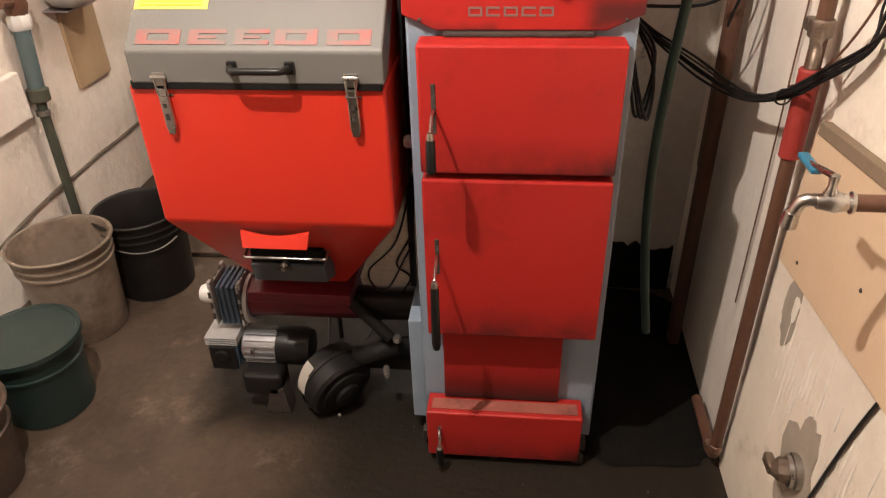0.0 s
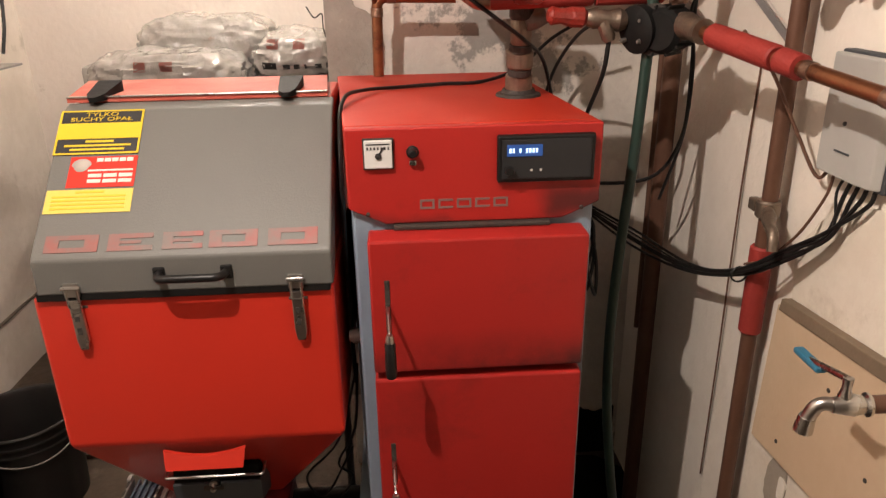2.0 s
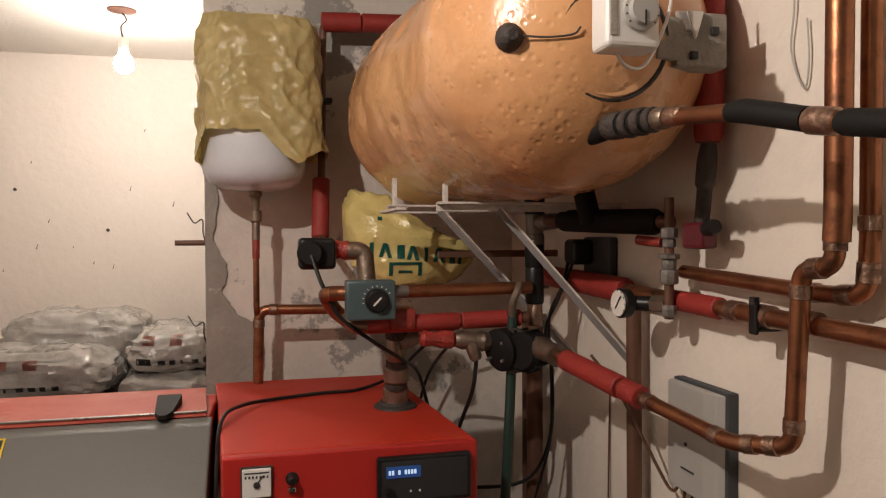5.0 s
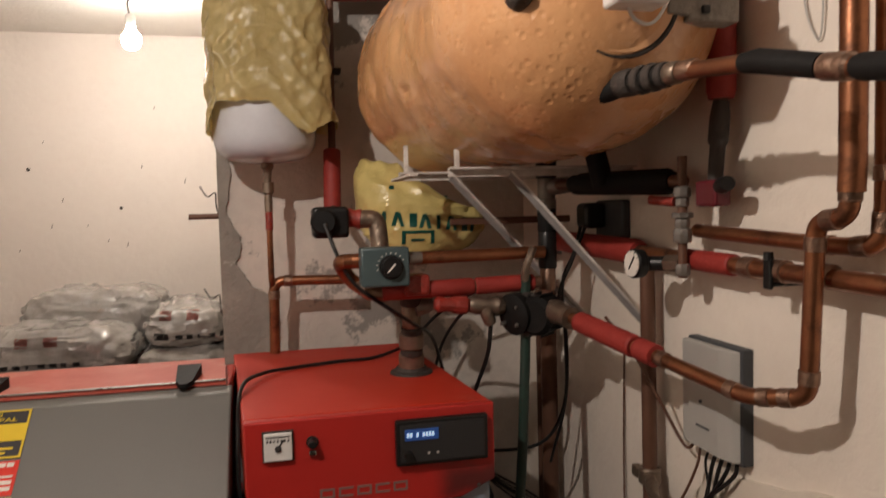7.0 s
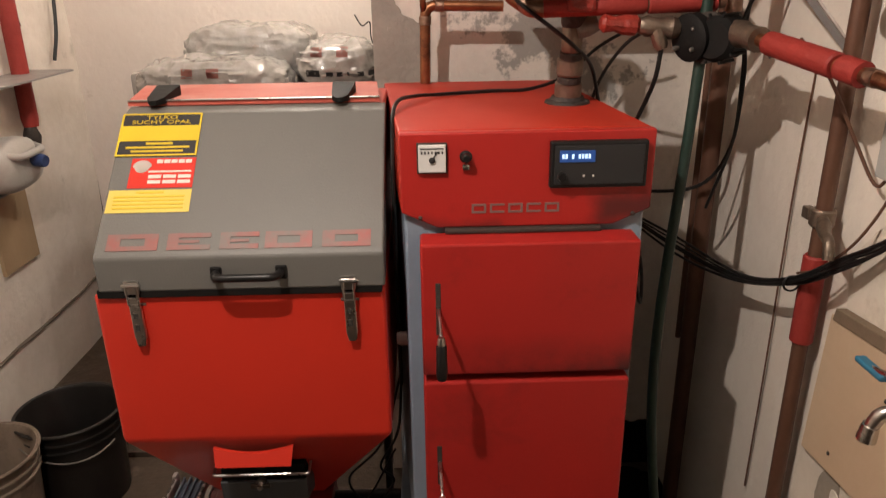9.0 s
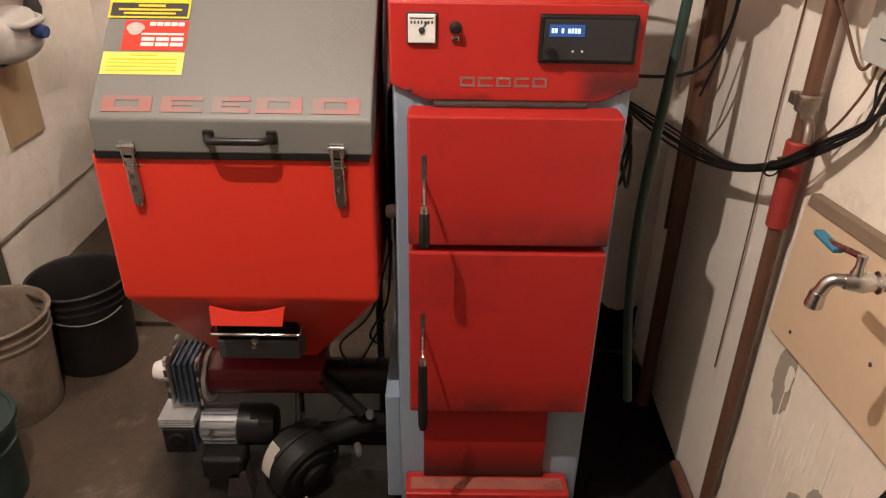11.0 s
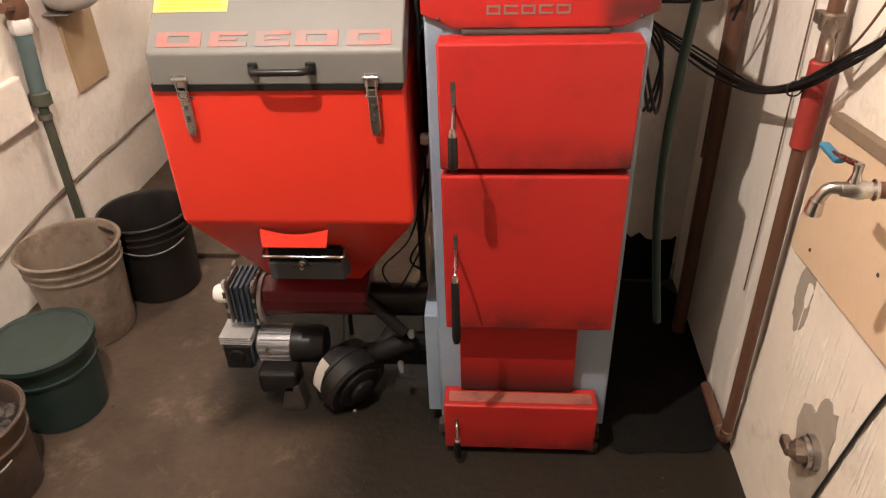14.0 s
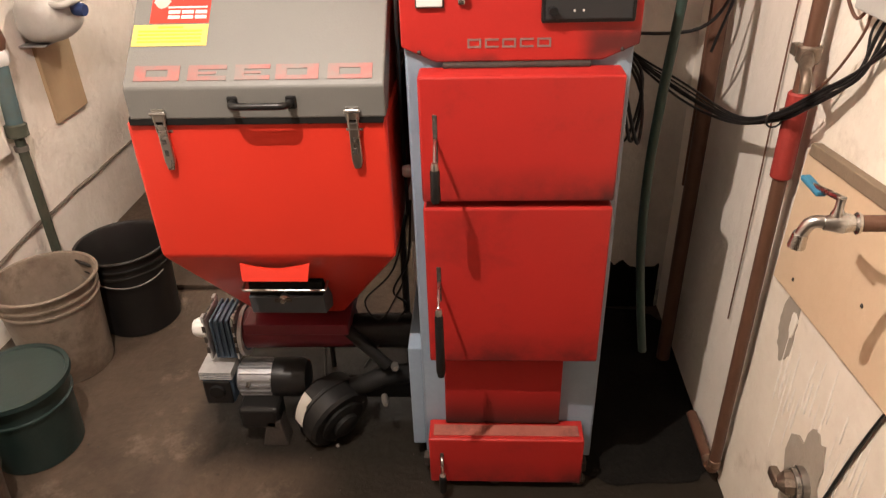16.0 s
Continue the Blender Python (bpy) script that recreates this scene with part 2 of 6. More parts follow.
LID_PRINT = material("red_lid_print", (0.33, 0.095, 0.078), 0.50, bump=0.0, amount=0.3, dirt=(0.17, 0.15, 0.135), dirt_scale=9, dirt_cut=(0.38, 0.62))
WHITE_PRINT = material("white_print", (0.72, 0.68, 0.62), 0.5, bump=0.0, amount=0.1)
LOGO = material("silver_print", (0.23, 0.145, 0.13), 0.4, bump=0.0, amount=0.3)
SCREEN = glowing("blue_display", (0.02, 0.07, 0.26), 0.35)
SCREEN_TEXT = glowing("display_digits", (0.55, 0.75, 1.0), 1.0)
BULB = glowing("lit_bulb_glass", (1.0, 0.91, 0.82), BULB_GLOW)
BROWN = material("brown_bakelite", (0.12, 0.05, 0.03), 0.4, scale=10, bump=0.05)
MAROON = material("dark_maroon_paint", (0.13, 0.014, 0.022), 0.35, second=(0.08, 0.01, 0.015), scale=6, bump=0.08)
# Deep black for painted shade on floor and wall, and for the tray opening.
SHADE_BLACK = material("shade_black", (0.007, 0.0065, 0.006), 0.95, second=(0.016, 0.014, 0.012), scale=9, amount=0.6, bump=0.5, spec=0.05)
PLASTER_TAN = material("bare_tan_plaster", (0.76, 0.695, 0.595), 0.9, second=(0.64, 0.565, 0.465), scale=5, amount=0.7, fine=34, bump=0.4,
                       dirt=(0.44, 0.37, 0.285), dirt_scale=4, dirt_cut=(0.58, 0.74))
DRIP = material("lime_drips", (0.84, 0.79, 0.70), 0.85, scale=20, bump=0.3)
GROOVE = material("crack_dirt", (0.16, 0.13, 0.10), 0.9, bump=0.3)
BROWN_STRIP = material("brown_strip", (0.22, 0.16, 0.105), 0.75, second=(0.16, 0.115, 0.075), scale=5, amount=0.7, fine=60, bump=0.2)
DAMP = material("damp_patch", (0.36, 0.31, 0.25), 0.85, second=(0.28, 0.24, 0.19), scale=9, amount=0.7, bump=0.4)




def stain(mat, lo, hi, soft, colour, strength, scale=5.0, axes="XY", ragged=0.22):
    """A ragged area of a surface, dark over a stretch of it and fading out at its border; serves soot smears and
    painted shade.
    """
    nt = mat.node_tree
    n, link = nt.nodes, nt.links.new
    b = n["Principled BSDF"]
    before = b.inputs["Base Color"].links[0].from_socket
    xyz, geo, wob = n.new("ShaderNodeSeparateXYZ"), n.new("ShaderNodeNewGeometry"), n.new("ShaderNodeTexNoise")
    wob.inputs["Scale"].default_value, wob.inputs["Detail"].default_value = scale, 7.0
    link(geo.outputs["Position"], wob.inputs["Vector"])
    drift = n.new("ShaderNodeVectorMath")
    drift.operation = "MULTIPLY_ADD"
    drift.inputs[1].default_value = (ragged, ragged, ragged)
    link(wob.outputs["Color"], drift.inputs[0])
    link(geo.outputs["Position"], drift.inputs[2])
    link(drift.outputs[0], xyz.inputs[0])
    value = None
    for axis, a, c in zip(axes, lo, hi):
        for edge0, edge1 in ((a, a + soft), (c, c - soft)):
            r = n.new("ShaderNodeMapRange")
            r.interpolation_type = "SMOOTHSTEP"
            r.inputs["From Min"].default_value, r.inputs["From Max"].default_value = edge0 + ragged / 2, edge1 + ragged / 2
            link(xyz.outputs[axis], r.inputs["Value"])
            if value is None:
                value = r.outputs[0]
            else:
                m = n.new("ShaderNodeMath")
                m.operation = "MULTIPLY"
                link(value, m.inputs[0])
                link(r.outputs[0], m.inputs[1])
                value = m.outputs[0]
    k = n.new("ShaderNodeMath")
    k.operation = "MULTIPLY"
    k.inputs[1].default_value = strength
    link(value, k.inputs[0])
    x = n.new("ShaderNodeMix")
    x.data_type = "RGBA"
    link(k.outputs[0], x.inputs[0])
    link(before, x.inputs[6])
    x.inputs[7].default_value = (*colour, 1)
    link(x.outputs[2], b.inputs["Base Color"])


# Painted shade: floor tinted dark under and round hopper, blower and boiler.
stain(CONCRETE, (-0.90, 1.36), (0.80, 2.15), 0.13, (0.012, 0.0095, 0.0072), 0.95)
# Floor tinted dark again over a wider area reaching forward.
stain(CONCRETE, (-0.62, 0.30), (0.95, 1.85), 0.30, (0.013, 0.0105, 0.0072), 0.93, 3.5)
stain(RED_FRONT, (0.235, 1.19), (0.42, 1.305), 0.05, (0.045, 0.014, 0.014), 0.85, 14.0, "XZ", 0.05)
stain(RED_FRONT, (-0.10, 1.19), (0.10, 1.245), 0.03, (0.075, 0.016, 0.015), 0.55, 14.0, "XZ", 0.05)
# ---- building helpers ----
WHERE = {}
BEVELLED = set()


def finish(bm, name, mat, smooth):
    bmesh.ops.recalc_face_normals(bm, faces=bm.faces)
    for f in bm.faces:
        f.smooth = smooth
    if smooth:
        for e in bm.edges:
            if len(e.link_faces) == 2 and e.calc_face_angle(0) > 0.6:
                e.smooth = False
        if id(bm) in BEVELLED:
            areas = sorted(f.calc_area() for f in bm.faces)
            for f in bm.faces:
                f.smooth = f.calc_area() < 5 * areas[len(areas) // 2]
    BEVELLED.discard(id(bm))
    lo = [min(v.co[k] for v in bm.verts) for k in range(3)]
    hi = [max(v.co[k] for v in bm.verts) for k in range(3)]
    c = Vector(((lo[0] + hi[0]) / 2, (lo[1] + hi[1]) / 2, lo[2]))
    bmesh.ops.translate(bm, verts=bm.verts, vec=-c)
    me = bpy.data.meshes.new(name)
    bm.to_mesh(me)
    bm.free()
    me.materials.append(mat)
    return me, c


def part(name, bm, mat, parent, label="", smooth=True):
    me, c = finish(bm, name, mat, smooth)
    ob = new(name, me)
    ob.parent, ob.location, WHERE[ob] = parent, c - WHERE[parent], c
    return tagged(ob, label)


def thing(name, base, label, category, group=""):
    ob = new(name)
    ob.location, ob.empty_display_size, WHERE[ob] = base, 0.05, Vector(base)
    return tagged(ob, label, category, group)


def solo(name, bm, mat, label="", category="", group="", kind="", smooth=True):
    me, c = finish(bm, name, mat, smooth)
    ob = new(name, me)
    ob.location, WHERE[ob] = c, c
    return tagged(ob, label, category, group, kind)


def box(lo, hi, bevel=0.0, bm=None, seg=2, m=None):
    bm = bm or bmesh.new()
    size = [b - a for a, b in zip(lo, hi)]
    at = Matrix.Translation([(a + b) / 2 for a, b in zip(lo, hi)]) @ Matrix.Diagonal((*size, 1))
    vs = bmesh.ops.create_cube(bm, size=1, matrix=at)["verts"]
    if bevel:
        BEVELLED.add(id(bm))
        es = list({e for v in vs for e in v.link_edges})
        out = bmesh.ops.bevel(bm, geom=es, offset=bevel, segments=seg, affect="EDGES", profile=0.5)
        vs = list({v for f in out["faces"] for v in f.verts} | {v for v in vs if v.is_valid})
    if m is not None:
        bmesh.ops.transform(bm, matrix=m, verts=vs)
    return bm


def prism(outline, axis, a, b, bevel=0.0, bm=None, m=None):
    """A flat outline pushed from a to b along an axis: outlines are (y, z) for x, (x, z) for y and (x, y) for z."""
    bm = bm or bmesh.new()

    def at(p, d):
        return {"x": (d, p[0], p[1]), "y": (p[0], d, p[1]), "z": (p[0], p[1], d)}[axis]

    v0 = [bm.verts.new(at(p, a)) for p in outline]
    v1 = [bm.verts.new(at(p, b)) for p in outline]
    n = len(outline)
    fs = [bm.faces.new(v0), bm.faces.new(v1[::-1])]
    fs += [bm.faces.new((v0[i], v1[i], v1[(i + 1) % n], v0[(i + 1) % n])) for i in range(n)]
    vs = v0 + v1
    if bevel:
        BEVELLED.add(id(bm))
        out = bmesh.ops.bevel(bm, geom=list({e for f in fs for e in f.edges}), offset=bevel, segments=2, affect="EDGES", profile=0.5)
        vs = list({v for f in out["faces"] for v in f.verts} | {v for v in vs if v.is_valid})
    if m is not None:
        bmesh.ops.transform(bm, matrix=m, verts=vs)
    return bm


def rounded(points, bend, steps=5):
    """Rounds the corners of a line of points."""
    ps = [Vector(p) for p in points]
    if bend <= 0 or len(ps) < 3:
        return ps
    out = [ps[0]]
    for a, p, b in zip(ps, ps[1:], ps[2:]):
        u, w = (a - p), (b - p)
        k = min(bend, u.length * 0.48, w.length * 0.48)
        s, e = p + u.normalized() * k, p + w.normalized() * k
        out += [s.lerp(p, t).lerp(p.lerp(e, t), t) for t in (i / steps for i in range(steps + 1))]
    return out + [ps[-1]]


def smooth_line(points, steps=6):
    """A soft curve through the points."""
    ps = [Vector(p) for p in points]
    ps = [ps[0] * 2 - ps[1]] + ps + [ps[-1] * 2 - ps[-2]]
    out = []
    for a, b, c, d in zip(ps, ps[1:], ps[2:], ps[3:]):
        for i in range(steps):
            t = i / steps
            out.append(0.5 * (2 * b + (c - a) * t + (2 * a - 5 * b + 4 * c - d) * t * t + (3 * b - a - 3 * c + d) * t ** 3))
    return out + [ps[-2]]


def tube(points, r, seg=14, bm=None, radii=None):
    """A closed round bar along the points."""
    bm = bm or bmesh.new()
    ps = [Vector(p) for p in points]
    ways = [(b - a).normalized() for a, b in zip(ps, ps[1:])]
    rings, side = [], ways[0].orthogonal().normalized()
    for i, p in enumerate(ps):
        w = (ways[max(i - 1, 0)] + ways[min(i, len(ways) - 1)]).normalized()
        side = (side - w * side.dot(w)).normalized()
        up = w.cross(side)
        rad = radii[i] if radii else r
        rings.append([bm.verts.new(p + (side * math.cos(t) + up * math.sin(t)) * rad) for t in (2 * math.pi * k / seg for k in range(seg))])
    for a, b in zip(rings, rings[1:]):
        for k in range(seg):
            bm.faces.new((a[k], a[(k + 1) % seg], b[(k + 1) % seg], b[k]))
    bm.faces.new(rings[0][::-1])
    bm.faces.new(rings[-1])
    return bm


def turned(profile, start, end, seg=20, bm=None):
    """A turned body from start to end: profile pairs of (way along from 0 to 1, radius)."""
    a, b = Vector(start), Vector(end)
    return tube([a.lerp(b, s) for s, _ in profile], 0, seg, bm, [max(r, 0.0005) for _, r in profile])


def lathe(profile, centre, seg=40, bm=None):
    """Turned round the upright axis at centre: open profile of (radius, height)."""
    bm = bm or bmesh.new()
    cx, cy = centre
    rings = [[bm.verts.new((cx + r * math.cos(2 * math.pi * k / seg), cy + r * math.sin(2 * math.pi * k / seg), z)) for k in range(seg)] for r, z in profile]
    for a, b in zip(rings, rings[1:]):
        for k in range(seg):
            bm.faces.new((a[k], a[(k + 1) % seg], b[(k + 1) % seg], b[k]))
    bm.faces.new(rings[0][::-1])
    bm.faces.new(rings[-1])
    return bm


def pillow(centre, size, seed, nu=36, nv=18, wrinkle=0.012, power=0.55, turn=0.0, freq=9.0, crease=0.0):
    """A filled bag: a soft box with creases."""
    bm = bmesh.new()

    def sgn(c, p):
        return math.copysign(abs(c) ** p, c)

    rings = []
    for j in range(nv + 1):
        la = -math.pi / 2 + math.pi * j / nv
        ring = []
        for i in range(nu):
            lo = 2 * math.pi * i / nu
            p = Vector((sgn(math.cos(la), power) * sgn(math.cos(lo), power), sgn(math.cos(la), power) * sgn(math.sin(lo), power), sgn(math.sin(la), 0.75)))
            q = Vector((p.x * size[0] / 2, p.y * size[1] / 2, p.z * size[2] / 2))
            s = Vector((seed * 7.1, seed * 3.3, 0))
            q += p.normalized() * (noise.noise(q * freq + s) * wrinkle + noise.noise(Vector((q.x * freq * 3, q.y * freq, q.z * freq * 1.5)) + s) * wrinkle * 0.6)
            if crease:
                w = Vector((q.x * 16 + q.z * 9, q.y * 7, q.z * 22)) + s
                q += p.normalized() * (crease * (0.5 - min(1.0, 2.2 * abs(noise.noise(w)))) + crease * 0.5 * (0.5 - min(1.0, 2.5 * abs(noise.noise(w * 2.1)))))
            q = Matrix.Rotation(turn, 3, "Z") @ q
            ring.append(bm.verts.new(q + Vector(centre)))
        rings.append(ring)
    for a, b in zip(rings, rings[1:]):
        for k in range(nu):
            bm.faces.new((a[k], a[(k + 1) % nu], b[(k + 1) % nu], b[k]))
    bmesh.ops.remove_doubles(bm, verts=bm.verts, dist=0.0008)
    return bm


def sheet(name, quads, mat, parent, label=""):
    """ONE thin printed patch on any plane, made of adjoining strips: each a corner, the way along, the way up and its thickness."""
    bm = bmesh.new()
    for o, u, w, lift in quads:
        o, u, w = Vector(o), Vector(u), Vector(w)
        nrm = u.cross(w).normalized() * lift
        a = [bm.verts.new(p) for p in (o, o + u, o + u + w, o + w)]
        b = [bm.verts.new(v.co + nrm) for v in a]
        bm.faces.new(a[::-1]), bm.faces.new(b)
        for k in range(4):
            bm.faces.new((a[k], a[(k + 1) % 4], b[(k + 1) % 4], b[k]))
    return part(name, bm, mat, parent, label, smooth=False)


def sheets(name, quads, mat, parent):
    """Printed bars, each a part of its own."""
    for q in quads:
        sheet(name, [q], mat, parent)


def lettering(text, size, m, mat, parent, name="lettering"):
    """Words in the built-in font, turned into a mesh."""
    cu = bpy.data.curves.new(name, "FONT")
    cu.body, cu.size, cu.extrude, cu.align_x = text, size, 0.0004, "CENTER"
    ob = bpy.data.objects.new(name, cu)
    me = bpy.data.meshes.new_from_object(ob)
    bpy.data.objects.remove(ob)
    bm = bmesh.new()
    bm.from_mesh(me)
    bmesh.ops.transform(bm, matrix=m, verts=bm.verts)
    return part(name, bm, mat, parent, smooth=False)

MOTTLED_GREY = material("mottled_grey", (0.26, 0.24, 0.21), 0.92, second=(0.36, 0.33, 0.29), scale=9, amount=0.9, fine=40, bump=0.7, dirt=(0.50, 0.46, 0.41), dirt_scale=7, dirt_cut=(0.64, 0.67))



# ---- the cellar ----
XR, XL, YB, YA, YF, ZC, XP = 0.735, -1.74, 2.25, 3.65, -1.7, 2.66, -0.21


def uneven(bm, amount, cuts, seed):
    bmesh.ops.subdivide_edges(bm, edges=bm.edges, cuts=cuts, use_grid_fill=True)
    for v in bm.verts:
        v.co += Vector((1, 1, 0)) * noise.noise(v.co * 2.3 + Vector((seed, 0, 0))) * amount
    return bm


def setting(name, lo, hi, mat, label, category, amount=0.0, seed=0):
    bm = box(lo, hi)
    if amount:
        uneven(bm, amount, 24, seed)
    return solo(name, bm, mat, label, category, kind="structure", smooth=bool(amount))


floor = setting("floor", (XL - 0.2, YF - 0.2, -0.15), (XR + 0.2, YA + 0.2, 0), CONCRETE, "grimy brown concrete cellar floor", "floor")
# Unseen main ceiling is kept dark to cut bounce; the niche has its own slab.
setting("ceiling", (XL - 0.2, YF - 0.2, ZC), (XR + 0.2, YA + 0.2, ZC + 0.15), CEILING, "unseen cellar ceiling, kept dark to cut bounced light", "ceiling")
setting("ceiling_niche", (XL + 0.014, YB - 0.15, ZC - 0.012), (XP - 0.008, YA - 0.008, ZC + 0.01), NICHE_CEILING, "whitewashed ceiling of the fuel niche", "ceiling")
wall_right = setting("wall_east", (XR, YF, 0), (XR + 0.15, YB, ZC), PLASTER, "cream plastered cellar wall with stains", "wall", 0.006, 3)
wall_left = setting("wall_west", (XL - 0.15, YF, 0), (XL, YA, ZC), PLASTER_L, "rough whitewashed masonry cellar wall", "wall", 0.012, 7)
niche_wall = setting("wall_north", (XL, YA, 0), (XP, YA + 0.15, ZC), PLASTER_A, "whitewashed back wall of the fuel niche", "wall", 0.006, 11)
# Wall behind the camera, out of view; its dark colour limits bounced light.
setting("wall_south", (XL, YF - 0.15, 0), (XR, YF, ZC), CONCRETE, "unseen cellar wall behind the camera, dark to cut bounced light", "wall")
chimney_wall = setting("wall_chimney", (XP, YB, 0), (XR + 0.15, YA + 0.15, ZC), CHIMNEY, "patchy grey and cream rendered chimney wall", "wall", 0.004, 5)


def crack(points, r, host, label):
    """A dirty seam lying in a wall."""
    line = smooth_line(points, 5)
    line = [p + Vector((0, noise.noise(p * 14) * 0.012, noise.noise(p * 11 + Vector((4, 0, 0))) * 0.012)) for p in line]
    part("seam", tube(line, r, 6, radii=[r * (0.6 + 0.8 * abs(noise.noise(p * 25))) for p in line]), GROOVE, host, label)


crack([(XL + 0.004, 1.6, 0.20), (XL + 0.004, 2.1, 0.28), (XL + 0.004, 2.6, 0.30), (XL + 0.004, 3.1, 0.29), (XL + 0.004, 3.6, 0.31)], 0.010, wall_left, "dirty crack between masonry courses")
crack([(XL + 0.004, 1.3, 0.62), (XL + 0.004, 1.9, 0.68), (XL + 0.004, 2.3, 0.72)], 0.007, wall_left, "dirty crack between masonry courses")


def patch(centre, ry, rz, seed, host, mat, label, thick=0.004):
    """A ragged stain or plaster patch on the right wall."""
    bm = bmesh.new()
    n = 40
    ring0, ring1 = [], []
    for k in range(n):
        t = 2 * math.pi * k / n
        s = 1 + 0.35 * noise.noise(Vector((math.cos(t) * 1.6, math.sin(t) * 1.6, seed))) + 0.15 * noise.noise(Vector((math.cos(t) * 5, math.sin(t) * 5, seed)))
        y, z = centre[0] + ry * s * math.cos(t), centre[1] + rz * s * math.sin(t)
        ring0.append(bm.verts.new((XR + 0.010, y, z)))
        ring1.append(bm.verts.new((XR - thick - 0.008, y, z)))
    bm.faces.new(ring0), bm.faces.new(ring1[::-1])
    for k in range(n):
        bm.faces.new((ring0[k], ring0[(k + 1) % n], ring1[(k + 1) % n], ring1[k]))
    return part("stain", bm, mat, host, label, smooth=False)


coat_line = [(-1.65, 1.46), (0.30, 1.43), (0.75, 1.385), (1.05, 1.335), (1.22, 1.285), (1.30, 1.18), (1.335, 0.95), (1.36, 0.60), (1.38, 0.25), (1.39, 0.004)]
edge = []
for (ya, za), (yb, zb) in zip(coat_line, coat_line[1:]):
    for k in range(12):
        y, z = ya + (yb - ya) * k / 12, za + (zb - za) * k / 12
        edge.append((y + 0.020 * noise.noise(Vector((y * 9, z * 9, 1))) + 0.008 * noise.noise(Vector((y * 40, z * 40, 2))), max(0.004, z + 0.018 * noise.noise(Vector((y * 8, z * 8, 6))))))
part("lower_coat", prism(edge + [(1.39, 0.004), (-1.65, 0.004)], "x", XR - 0.0085, XR + 0.01), PLASTER_TAN, wall_right, "bare tan lower plaster with a ragged edge", smooth=False)
patch((1.02, 0.40), 0.075, 0.15, 2.0, wall_right, DAMP, "grey damp patch round the pipe stub")


# Black sheet on the floor paints in the boiler's shade towards the wall.
darkening = bmesh.new()
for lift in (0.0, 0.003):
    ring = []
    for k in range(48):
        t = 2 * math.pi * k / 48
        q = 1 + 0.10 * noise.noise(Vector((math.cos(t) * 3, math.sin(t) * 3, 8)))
        ring.append(darkening.verts.new((0.52 + 0.215 * q * math.copysign(abs(math.cos(t)) ** 0.5, math.cos(t)), 1.80 + 0.43 * (1 + 0.25 * (q - 1)) * math.copysign(abs(math.sin(t)) ** 0.35, math.sin(t)) + 0.012 * noise.noise(Vector((k * 0.9, 3, 1))), lift)))
    darkening.faces.new(ring if lift else ring[::-1])
part("soot_patch", darkening, SHADE_BLACK, floor, "black sheet painting in the shade on the floor beside the boiler", smooth=False)
# Ragged mottled grey strip, wider below, down the chimney corner.
corner = [(0.035, 2.30), (0.040, 1.95), (0.022, 1.80), (0.060, 1.71), (0.045, 1.65), (0.085, 1.58), (0.145, 1.55), (0.165, 1.46), (0.150, 1.38), (0.10, 1.2), (0.12, 0.8), (0.10, 0.3)]
ragged = []
for (wa, za), (wb, zb) in zip(corner, corner[1:]):
    for k in range(8):
        w, z = wa + (wb - wa) * k / 8, za + (zb - za) * k / 8
        ragged.append((XP + w + 0.010 * noise.noise(Vector((w * 30, z * 30, 4))) + 0.005 * noise.noise(Vector((w * 90, z * 90, 7))), z))
part("bare_strip", prism([(XP - 0.001, 0.3), (XP - 0.001, 2.3)] + ragged + [(XP + 0.10, 0.3)], "y", 2.2395, 2.26), MOTTLED_GREY, chimney_wall, "ragged grey strip along the chimney corner", smooth=False)
# Ragged black sheet paints in the boiler's shade low on the chimney wall.
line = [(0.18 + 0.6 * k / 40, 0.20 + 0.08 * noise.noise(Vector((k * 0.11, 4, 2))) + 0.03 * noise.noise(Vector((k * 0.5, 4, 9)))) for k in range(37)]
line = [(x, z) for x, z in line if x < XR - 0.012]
part("soot_patch", prism(line + [(line[-1][0], 0.004), (0.18, 0.004)], "y", 2.2395, 2.26), SHADE_BLACK, chimney_wall, "black sheet painting in the shade at the foot of the chimney wall", smooth=False)

# ---- boiler ----
BX0, BX1, BY0, BY1 = -0.115, 0.373, 1.432, 2.13
boiler = thing("boiler", (0.13, 1.78, 0), "tall red and grey solid fuel boiler on the cellar floor", "boiler")
part("base", box((BX0 + 0.02, BY0 - 0.03, 0.012), (BX1 - 0.02, BY1 - 0.03, 0.05), 0.004), SOOT, boiler, "sooty black base frame")
for fx in (-0.06, 0.09, 0.33):
    part("foot", turned([(0, 0.018), (0.5, 0.018), (0.55, 0.010), (1, 0.010)], (fx, BY0 - 0.05, 0.0), (fx, BY0 - 0.05, 0.03), 12), SOOT, boiler)
part("burner_plate", box((-0.150, 1.46, 0.06), (-0.112, 1.95, 0.42), 0.004), STEEL_GREY, boiler, "grey burner side plate")
hood = [(BX0, 1.402), (BX1, 1.402), (BX1, 1.246), (0.30, 1.214), (-0.045, 1.214), (BX0, 1.246)]


def skew(bm):
    """Boiler and hopper stand slightly askew: their sides drift to the west towards the back."""
    for v in bm.verts:
        v.co.x -= (v.co.y - 1.42) * 0.088
    return bm


cover = part("cover", skew(prism([(BX0, 1.402), (BX1, 1.402), (BX1, 1.246), (BX1 - 0.004, 1.242), (BX0 + 0.004, 1.242), (BX0, 1.246)], "y", BY0 + 0.012, BY1, 0.004)), COVER_RED, boiler, "red sheet steel top cover with thin dust")
